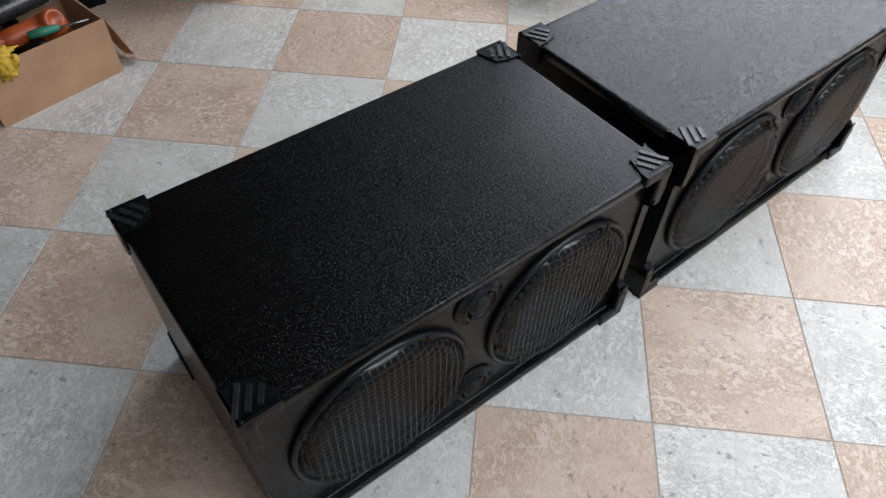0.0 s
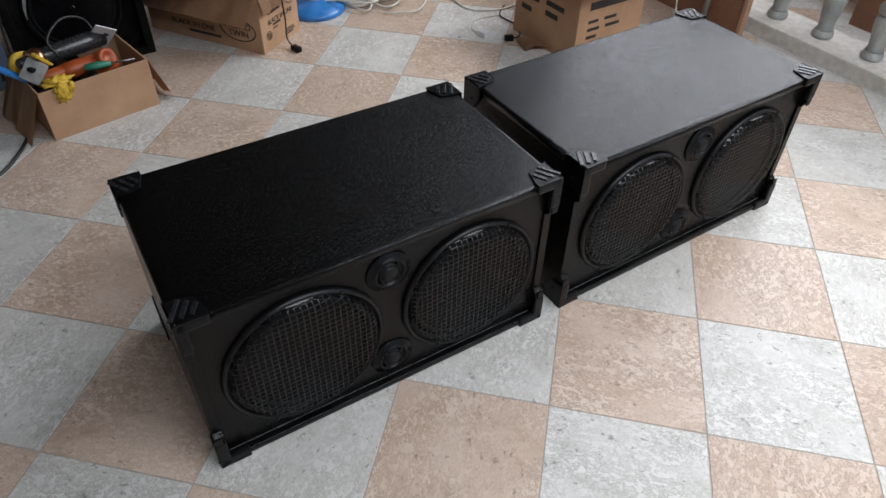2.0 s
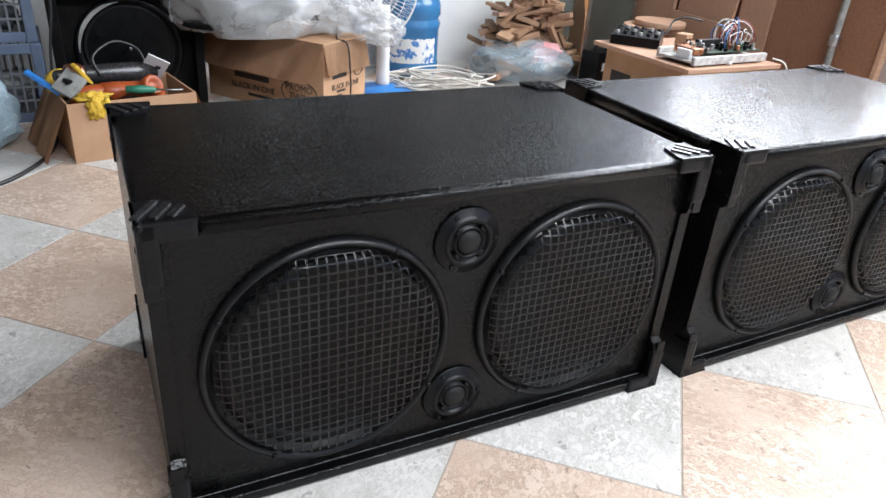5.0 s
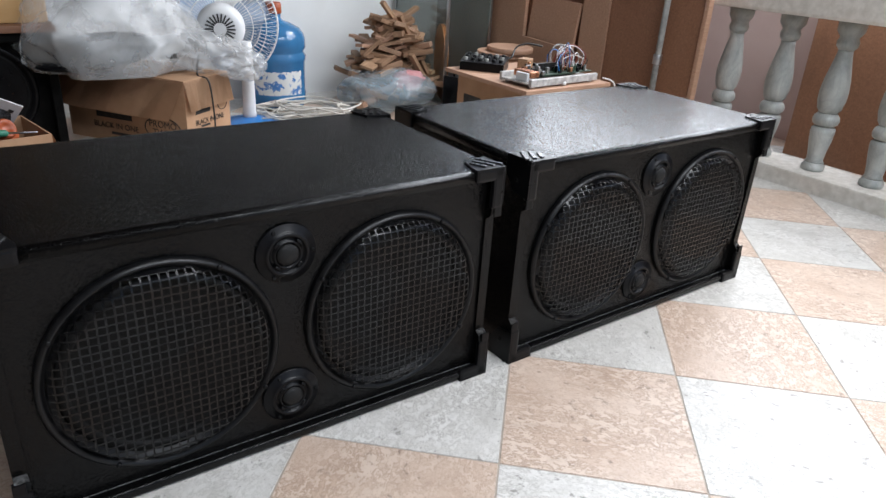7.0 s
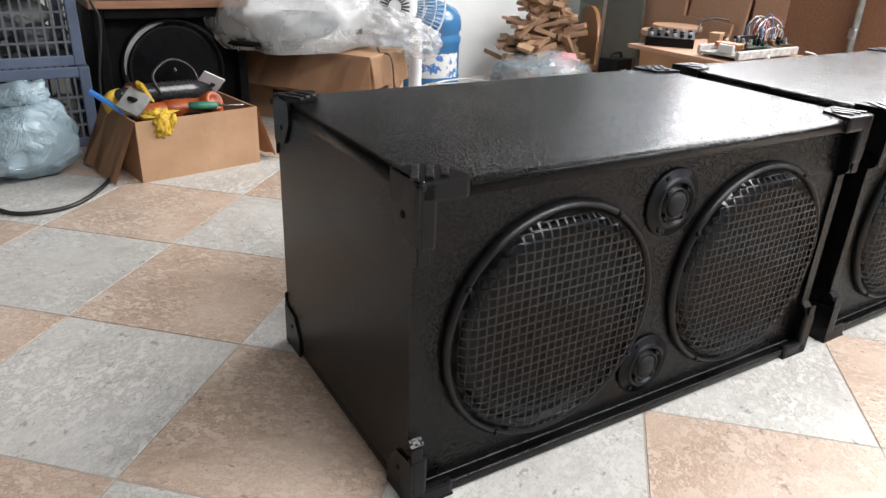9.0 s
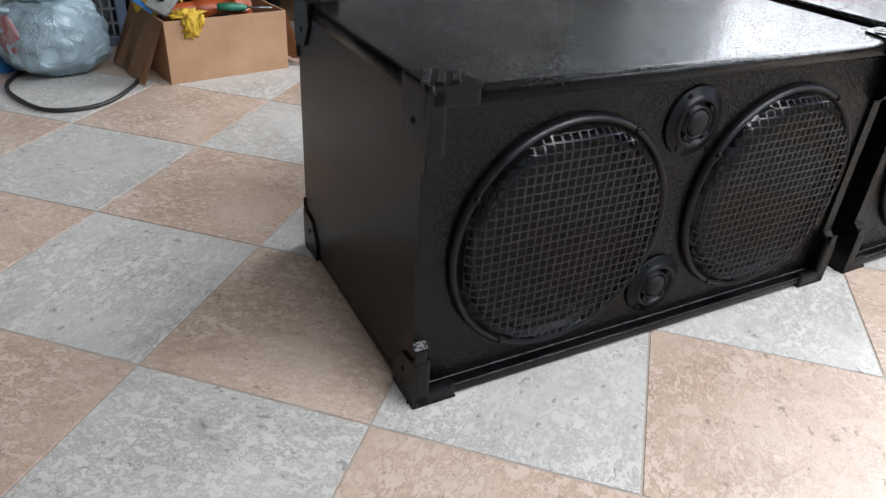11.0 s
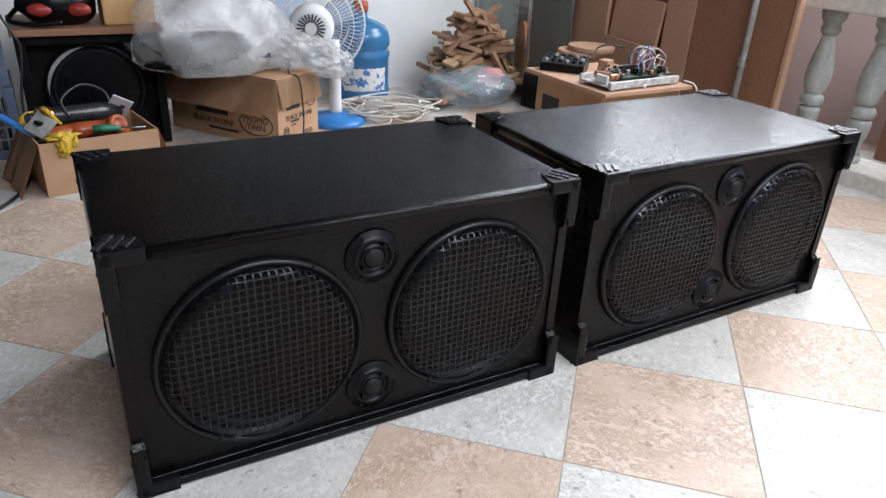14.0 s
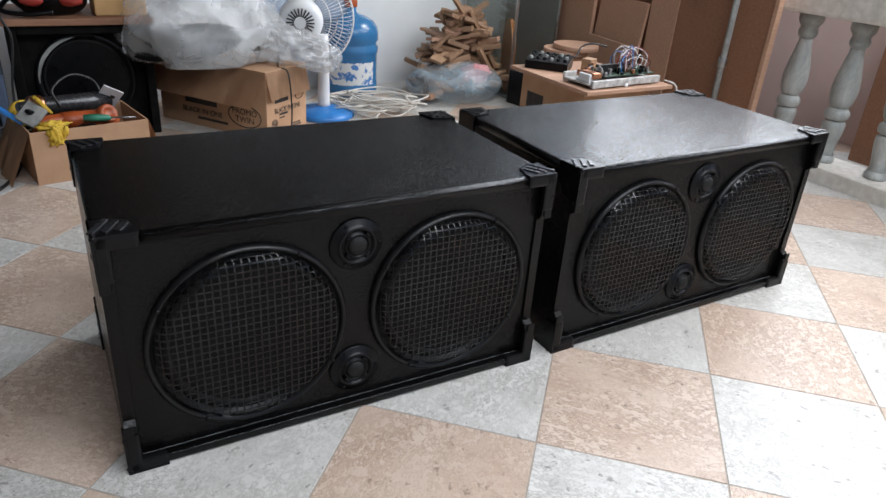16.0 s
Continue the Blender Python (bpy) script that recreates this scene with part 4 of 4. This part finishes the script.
# ---------- printed carton under a plastic bag ----------
BOXM = pose(-1.196, 1.346, 0, 0, 0, 78)
pb = carton("printed_carton", BOXM, 0.245, 0.53, 0.255, "printed brown promotional carton under a plastic bag", False, (("f", 0.10, 78), ("l", 0.145, 52)))
lettering("print_word", "BLACK IN ONE", 0.028, pose(0.125, -0.0012, 0.105, 90, 0, 0), INK, pb, 0.85)
print_bars(pb, Matrix(), [(0.05, 0.135, 0.08, 0.022), (0.075, 0.085, 0.05, 0.008), (0.075, 0.073, 0.03, 0.005), (0.15, 0.035, 0.055, 0.005), (0.15, 0.026, 0.06, 0.005), (0.15, 0.017, 0.05, 0.005)], INK)
mark = bmnew()
for r in (0.016, 0.010, 0.004):
    tube(mark, [(0.045 + r * math.cos(2 * math.pi * i / 24), -0.0006, 0.058 + r * math.sin(2 * math.pi * i / 24)) for i in range(24)], 0.0014, 5, True)
part("print_mark", mark, INK, pb)
mark = bmnew()
tube(mark, [(0.20 + 0.026 * math.cos(2 * math.pi * i / 24), -0.0006, 0.150 + 0.022 * math.sin(2 * math.pi * i / 24)) for i in range(24)], 0.0016, 5, True)
part("print_mark", mark, INK, pb)
for zz, word in ((0.094, "PROMO"), (0.064, "TWIN")):
    lettering("print_word", word, 0.034, pose(-0.0015, 0.105, zz, 90, 0, -90), INK, pb)
ringm = bmnew()
tube(ringm, [(-0.0008, 0.105 + 0.078 * math.cos(2 * math.pi * i / 40), 0.079 + 0.043 * math.sin(2 * math.pi * i / 40)) for i in range(40)], 0.0022, 5, True)
part("print_ring", ringm, INK, pb)
lettering("print_word", "BLACK IN ONE", 0.030, pose(-0.0015, 0.315, 0.060, 90, 0, -90), INK, pb)
for y, wd, z0, hh in ((0.19, 0.15, 0.028, 0.010), (0.24, 0.16, 0.088, 0.020)):
    part("print_bar", box(bmnew(), -0.0012, 0.0004, y, y + wd, z0, z0 + hh), INK, pb)
plg = thing("mains_lead", Matrix(), "black mains lead and plug hanging over the carton", "cable")
part("lead", tube(bmnew(), spline([(-1.22, 1.52, 0.32), (-1.20, 1.46, 0.262), (-1.150, 1.44, 0.248), (-1.135, 1.435, 0.12), (-1.135, 1.43, 0.035), (-1.10, 1.41, 0.010)], 8), 0.0032, 6), CABLE_B, plg)
part("plug", box(bmnew(), -0.012, 0.03, -0.012, 0.012, 0, 0.02, 0.005, pose(-1.10, 1.41, 0.0, 0, 0, -30)), PLASTIC, plg)
drv = thing("loose_woofer", at(-0.10, 2.07, 0.266, 0) @ pose(0, 0, 0, 5, -8, 0), "black loose woofer under a clear plastic bag", "woofer")
part("basket", lathe(bmnew(), [(0.06, 0.0), (0.12, 0.03), (0.20, 0.055), (0.21, 0.06), (0.21, 0.07), (0.19, 0.072)], 40), PLASTIC, drv)
part("cone", lathe(bmnew(), [(0.19, 0.071), (0.16, 0.06), (0.05, 0.03), (0.0005, 0.03)], 40), CONE, drv)
part("magnet", lathe(bmnew(), [(0.075, -0.004), (0.078, 0.0), (0.078, 0.012), (0.06, 0.016)], 32), STEELDARK, drv)
BAGM = at(-0.03, 2.04, 0.37, 8)
pbag = thing("plastic_bag", BAGM, "large crumpled clear plastic bag on the carton", "plastic bag")
part("body", crumple(bmnew(), 0.33, 0.20, 0.20, 7, 0.045, 7, 6, None, -0.10, 0.2), FILM, pbag)
endp = part("gathered_end", crumple(bmnew(), 0.20, 0.10, 0.085, 14, 0.15, 5, 5, None, -0.06), FILM, pbag, "gathered crinkled end")
endp.matrix_basis = pose(0.27, -0.14, -0.055, 0, 14, -20)
for k, (dx, wd) in enumerate(((0.0, 0.012), (0.016, 0.010), (0.03, 0.014), (0.048, 0.012))):
    pbit = part("print_bar", box(bmnew(), dx, dx + wd, -0.001, 0.001, 0, 0.016), INK, pbag, "small faded print")
    pbit.matrix_basis = pose(0.06, -0.196, -0.045, -12, 0, 6)

# ---------- old cabinet, crates ----------
oc = thing("old_speaker_cabinet", at(-0.68, 2.03, 0, 0), "battered black open speaker cabinet with a large woofer", "speaker cabinet")
for x0, x1, z0, z1 in ((0, 0.03, 0, 0.40), (0.42, 0.45, 0, 0.40), (0.03, 0.42, 0.0, 0.03), (0.03, 0.42, 0.37, 0.40)):
    part("panel", box(bmnew(), x0, x1, 0, 0.34, z0, z1, 0.004), PAINT_OLD, oc)
part("baffle", box(bmnew(), 0.03, 0.42, 0.05, 0.065, 0.03, 0.37), PAINT_OLD, oc)
ow = part("woofer", lathe(bmnew(), [(0.16, 0), (0.165, 0.006), (0.16, 0.012), (0.148, 0.012), (0.142, 0.004)], 48), PLASTIC, oc)
ow.matrix_basis = pose(0.225, 0.05, 0.205) @ TURN_FRONT
part("cone", lathe(bmnew(), [(0.142, 0.003), (0.134, 0.008), (0.127, 0.003), (0.09, -0.012), (0.04, -0.028)], 48), CONE, ow)
part("dust_cap", lathe(bmnew(), [(0.032, -0.024), (0.028, -0.008), (0.016, 0.002), (0.0005, 0.005)], 32), CHROME, ow, "shiny silver dust cap")
arc = bmnew()
prev = None
for i in range(15):
    a = math.radians(98 + 6 * i)
    wd = 0.013 * math.sin(math.pi * (i + 0.6) / 15.2)
    cur = [arc.verts.new((r * math.cos(a), r * math.sin(a), z)) for r, z in ((0.150 - wd / 2, 0.0125), (0.150 + wd / 2, 0.0125), (0.150 + wd / 2, 0.015), (0.150 - wd / 2, 0.015))]
    if prev:
        for k in range(4):
            arc.faces.new((prev[k], prev[(k + 1) % 4], cur[(k + 1) % 4], cur[k]))
    prev = cur
part("trim_arc", arc, GREY, ow, "flat light grey crescent on the woofer ring")
single("wooden_board", box(bmnew(), 0, 0.47, -0.02, 0.34, 0, 0.022, 0.003), PLY, at(-0.69, 2.03, 0.401), "rough plywood board lying on the old cabinet", "board")
hm = thing("face_shield", at(-0.53, 2.14, 0.424), "black and red protective mask lying on the board", "mask")
part("shell", blob(bmnew(), 0.12, 0.10, 0.085, 0.10, 2.0, 4.4, 4, pose(0, 0, 0.07), -0.07), PLASTIC, hm)
for s in (-1, 1):
    part("lens", blob(bmnew(), 0.036, 0.018, 0.020, 0.12, 2.0, s, 3, pose(s * 0.058, -0.096, 0.055)), RED, hm, "glossy red panel")
part("strap", tube(bmnew(), spline([(-0.12, 0.0, 0.05), (-0.15, -0.06, 0.02), (-0.08, -0.11, 0.012), (0.0, -0.12, 0.02)], 6), 0.008, 8), PLASTIC, hm)
single("foam_block", box(bmnew(), 0, 0.17, 0, 0.14, 0, 0.10, 0.006), FOAM, at(-0.40, 2.06, 0.424), "tan block with a clean cut face", "block")

def crate(m, label):
    c = thing("plastic_crate", m, label, "crate", "stacked crates")
    w, d, h = 0.285, 0.30, 0.24
    for x in (0, w - 0.03):
        for y in (0, d - 0.03):
            part("post", box(bmnew(), x, x + 0.03, y, y + 0.03, 0, h, 0.004), CRATE, c)
    for z in (0.0, h - 0.03):
        part("rim", box(bmnew(), 0.03, w - 0.03, 0, 0.014, z, z + 0.03, 0.003), CRATE, c)
        part("rim", box(bmnew(), 0.03, w - 0.03, d - 0.014, d, z, z + 0.03, 0.003), CRATE, c)
        for x in (0, w - 0.014):
            part("rim", box(bmnew(), x, x + 0.014, 0.03, d - 0.03, z, z + 0.03, 0.003), CRATE, c)
    for i in range(9):
        x = 0.042 + i * 0.0245
        for y in (0.004, d - 0.010):
            part("bar", box(bmnew(), x, x + 0.006, y, y + 0.006, 0.03, h - 0.03), CRATE_DK, c)
    for j in range(3):
        z = 0.065 + j * 0.042
        part("bar", box(bmnew(), 0.03, w - 0.03, 0.003, 0.009, z, z + 0.006), CRATE_DK, c)
        part("bar", box(bmnew(), w - 0.010, w - 0.004, 0.03, d - 0.03, z, z + 0.006), CRATE_DK, c)
    part("base", box(bmnew(), 0.014, w - 0.014, 0.014, d - 0.014, 0.004, 0.010), CRATE_DK, c)
    for i in range(7):
        part("packet", blob(bmnew(), random.uniform(0.04, 0.07), 0.05, random.uniform(0.025, 0.05), 0.4, 3, i * 2.0 + m.translation.z, 3, pose(random.uniform(0.08, w - 0.08), random.uniform(0.07, d - 0.08), random.uniform(0.06, 0.15))), [GREY, FILM, CRATE_DK, GREY][i % 4], c, "crumpled packet")
    return c


crate(at(-0.995, 2.02, 0.0), "grey-blue plastic lattice crate full of packets, lower one")
crate(at(-1.0, 2.03, 0.241, 2), "grey-blue plastic lattice crate, stacked on another crate")
crate(at(-0.99, 2.02, 0.482, -1), "grey-blue plastic lattice crate on top of the stack")
bk = thing("paint_bucket", at(-1.185, 1.99, 0.0), "tall white plastic bucket with dark print", "bucket")
part("body", lathe(bmnew(), [(0.115, 0), (0.118, 0.004), (0.128, 0.34), (0.133, 0.345), (0.133, 0.36), (0.12, 0.362)], 40), WHITE, bk)
for z, wd, hh in ((0.27, 60, 0.03), (0.19, 50, 0.018), (0.15, 46, 0.006), (0.13, 46, 0.006), (0.11, 46, 0.006)):
    bb = bmnew()
    prev = None
    for i in range(13):
        a = math.radians(-80 + wd * (i / 12 - 0.5))
        r = 0.1165 + 0.01 * (z / 0.34) + 0.0035
        cur = (bb.verts.new((r * math.cos(a), r * math.sin(a), z)), bb.verts.new((r * math.cos(a), r * math.sin(a), z + hh)))
        if prev:
            bb.faces.new((prev[0], cur[0], cur[1], prev[1]))
        prev = cur
    part("print_bar", bb, INK, bk)
tin = thing("paint_tin", at(-1.075, 1.88, 0.0), "small paint tin with red and blue bands", "paint tin")
part("body", lathe(bmnew(), [(0.052, 0), (0.053, 0.003), (0.053, 0.06)], 32), BLUE, tin)
part("band", lathe(bmnew(), [(0.053, 0.06), (0.0535, 0.061), (0.0535, 0.10)], 32), INK, tin)
part("red_band", lathe(bmnew(), [(0.0535, 0.10), (0.0538, 0.101), (0.0538, 0.118), (0.05, 0.121)], 32), RED, tin)
part("lid", lathe(bmnew(), [(0.053, 0.119), (0.055, 0.121), (0.055, 0.127), (0.047, 0.128), (0.046, 0.123), (0.0005, 0.123)], 32), STEEL, tin)
lettering("print_word", "EP", 0.034, pose(0.012, -0.0545, 0.08, 90, 0, 8), WHITE, tin)
cb = thing("carrier_bag", at(-0.925, 1.80, 0.0), "full pale blue plastic carrier bag tied at the top", "plastic bag")
part("body", crumple(bmnew(), 0.145, 0.125, 0.12, 16, 0.10, 9, 5, pose(0, 0, 0.10), -0.096), BAG, cb)
part("print_patch", blob(bmnew(), 0.034, 0.010, 0.05, 0.15, 2.4, 1.0, 3, pose(-0.100, -0.068, 0.12, 0, 0, -48)), REDPRINT, cb, "faded red print")
part("handle", tube(bmnew(), spline([(-0.02, -0.03, 0.195), (-0.08, -0.04, 0.222), (-0.13, -0.05, 0.212), (-0.128, -0.06, 0.19), (-0.085, -0.06, 0.18)], 6), [0.0065] * 25, 8), BAG, cb)
part("knot", blob(bmnew(), 0.06, 0.045, 0.035, 0.5, 4, 3.0, 3, pose(0.02, -0.01, 0.215)), BAG, cb)
single("floor_cable", tube(bmnew(), spline([(-2.02, 0.60, 0.006), (-1.96, 0.47, 0.006), (-1.87, 0.40, 0.006), (-1.74, 0.363, 0.006), (-1.66, 0.44, 0.006), (-1.675, 0.58, 0.006), (-1.74, 0.72, 0.006), (-1.86, 0.86, 0.006)], 10), 0.0055, 8), CABLE_B, Matrix(), "thick black cable looping over the tiles", "cable")
wallcable = tube(bmnew(), spline([(-0.72, 2.0, 0.62), (-0.71, 1.995, 0.5), (-0.68, 1.995, 0.42), (-0.665, 2.0, 0.36), (-0.69, 2.0, 0.2), (-0.70, 1.99, 0.006)], 8), 0.004, 6)
single("hanging_cable", wallcable, CABLE_B, ROOM, "thin black cable hanging between crates and cabinet", "cable")

# ---------- carton of tools ----------
TM = pose(-1.607, 0.655, 0, 0, 0, 54)
tb = carton("tool_carton", TM, 0.345, 0.26, 0.165, "open brown carton full of hand tools", True, (("l", 0.172, 66), ("r", 0.165, 72), ("b", 0.12, 60)))
def tool(name, local, label, category):
    return thing(name, TM @ pose(0, 0, 0.025) @ local, label, category)


g = tool("angle_grinder", pose(0.20, 0.09, 0.130, 0, 12, 12), "orange power tool lying in the carton", "power tool")
part("body", lathe(bmnew(), [(0.0005, -0.10), (0.022, -0.098), (0.028, -0.06), (0.034, 0.0), (0.036, 0.05), (0.03, 0.075), (0.02, 0.08)], 24, pose(0, 0, 0, 0, 90, 0)), ORANGE, g)
part("collar", lathe(bmnew(), [(0.028, -0.03), (0.03, -0.026), (0.03, 0.034), (0.022, 0.04), (0.016, 0.03), (0.0005, 0.03)], 24, pose(0.03, -0.012, 0.018, 60, 0, 0)), ORANGE, g, "round orange collar")
part("grip", tube(bmnew(), spline([(-0.09, 0, 0), (-0.13, 0.01, -0.01), (-0.17, 0.03, -0.03)], 5), 0.02, 10), ORANGE, g)
d = tool("drill", pose(0.16, 0.16, 0.175, 0, 5, 16), "black drill with a copper-coloured ring", "power tool")
part("body", lathe(bmnew(), [(0.0005, -0.12), (0.024, -0.118), (0.027, -0.05), (0.029, 0.06), (0.027, 0.13), (0.0005, 0.131)], 24, pose(0, 0, 0, 0, 90, 0)), GLOSS, d)
part("ring", lathe(bmnew(), [(0.018, -0.128), (0.031, -0.127), (0.033, -0.10), (0.030, -0.09)], 24, pose(0, 0, 0, 0, 90, 0)), COPPER, d, "copper-coloured ring")
part("chuck", lathe(bmnew(), [(0.012, -0.165), (0.016, -0.16), (0.018, -0.13)], 16, pose(0, 0, 0, 0, 90, 0)), STEELDARK, d)
part("lead", tube(bmnew(), spline([(0.12, 0.01, 0.0), (0.10, 0.03, 0.06), (0.02, 0.02, 0.085), (-0.06, -0.01, 0.05), (-0.05, -0.03, 0.0)], 8), 0.004, 6), CABLE_B, d)
pt = tool("metal_bracket", pose(0.275, 0.20, 0.15, 35, 28, -10), "bent white metal plate standing among the tools", "bracket")
part("plate", box(bmnew(), -0.035, 0.03, -0.002, 0.002, -0.03, 0.08, 0.001), WHITE, pt)
part("hole", box(bmnew(), 0.0, 0.014, -0.0035, -0.001, 0.04, 0.052), INK, pt)
gl = tool("work_glove", pose(0.07, 0.03, 0.145), "crumpled yellow and black work glove over the edge", "glove")
part("palm", crumple(bmnew(), 0.048, 0.028, 0.02, 14, 0.35, 31, 4), YELLOW, gl)
part("cuff", crumple(bmnew(), 0.028, 0.012, 0.034, 12, 0.35, 32, 4, pose(0.0, -0.034, -0.022)), YELLOW, gl)
part("finger", crumple(bmnew(), 0.010, 0.007, 0.022, 8, 0.3, 33, 3, pose(0.026, -0.036, -0.012, 0, 20, 0)), YELLOW, gl)
cl = tool("spring_clamp", pose(0.06, 0.09, 0.185, 20, 30, 40), "yellow and black spring clamp", "clamp")
for k in range(2):
    part("jaw", box(bmnew(), -0.045, 0.045, -0.01, 0.01, -0.006, 0.006, 0.004), YELLOW if k else PLASTIC, cl).matrix_basis = pose(0, 0, 0.012 * (2 * k - 1), 0, 16 * (2 * k - 1), 0)
sp = tool("sanding_block", pose(0.03, 0.075, 0.175, 35, -40, 20), "grey abrasive sanding block", "sanding block")
part("pad", box(bmnew(), -0.035, 0.033, -0.03, 0.03, -0.009, 0.009, 0.003), GREY, sp)
hb = tool("scraper", pose(-0.015, 0.10, 0.165, 0, 38, -25), "flat blue plastic scraper sticking out of the carton", "scraper")
part("handle", box(bmnew(), -0.05, 0.03, -0.012, 0.012, -0.005, 0.005, 0.003), BLUE, hb)
part("tip", box(bmnew(), -0.068, -0.048, -0.014, 0.014, -0.004, 0.004, 0.002), BLUE, hb)
ytape = tool("tape_roll", pose(0.03, 0.20, 0.145, 70, 10, 20), "roll of yellow adhesive tape", "tape roll")
part("roll", lathe(bmnew(), [(0.025, -0.012), (0.042, -0.012), (0.042, 0.012), (0.025, 0.012), (0.025, -0.012)], 28), YELLOW, ytape)
gs = tool("screwdriver", pose(0.20, 0.03, 0.155, 0, 4, -8), "small green-handled screwdriver in the carton", "screwdriver")
part("handle", lathe(bmnew(), [(0.0005, -0.04), (0.010, -0.038), (0.012, 0.0), (0.009, 0.035), (0.005, 0.04)], 14, pose(0, 0, 0, 0, 90, 0)), GREEN, gs)
part("shaft", lathe(bmnew(), [(0.003, 0.04), (0.003, 0.11), (0.0004, 0.115)], 10, pose(0, 0, 0, 0, 90, 0)), STEEL, gs)
for i in range(16):
    j = tool("odd_tool", pose(random.uniform(0.03, 0.31), random.uniform(0.04, 0.22), random.uniform(0.06, 0.125), random.uniform(-30, 30), random.uniform(-40, 40), random.uniform(0, 180)), "dark small tool in the bottom of the carton", "tool")
    part("body", blob(bmnew(), random.uniform(0.03, 0.06), random.uniform(0.015, 0.03), 0.02, 0.4, 3, i * 1.3, 2), [PLASTIC, STEELDARK, PLASTIC, GREY, PLASTIC, CARD_IN][i % 6], j)


# ---------- floor tiles ----------
T, GAP = 0.33, 0.0011
def tile_mesh(name, material):
    bm = bmnew()
    e = T / 2 - GAP
    lo = [bm.verts.new((sx * e, sy * e, -0.003)) for sx, sy in ((-1, -1), (1, -1), (1, 1), (-1, 1))]
    hi = [bm.verts.new((sx * (e - 0.0008), sy * (e - 0.0008), 0.0)) for sx, sy in ((-1, -1), (1, -1), (1, 1), (-1, 1))]
    bm.faces.new(hi)
    for i in range(4):
        bm.faces.new((lo[i], lo[(i + 1) % 4], hi[(i + 1) % 4], hi[i]))
    return mesh_of(name, bm, material)


beige_mesh, white_mesh = tile_mesh("beige_tile", TILE_BEIGE), tile_mesh("white_tile", TILE_WHITE)
for i in range(-9, 8):
    for j in range(-10, 10):
        x, y = (i + 0.5) * T, (j + 0.5) * T
        p, q = (x + y) / math.sqrt(2), (y - x) / math.sqrt(2)
        if P0 - 0.1 < p < 2.6 and -2.2 < q < Q1 + 0.05:
            t = new("floor_tile", beige_mesh if (i + j) % 2 == 0 else white_mesh)
            t.parent = floor
            t.matrix_world = pose(x, y, 0, 0, 0, 90 * random.randrange(4))
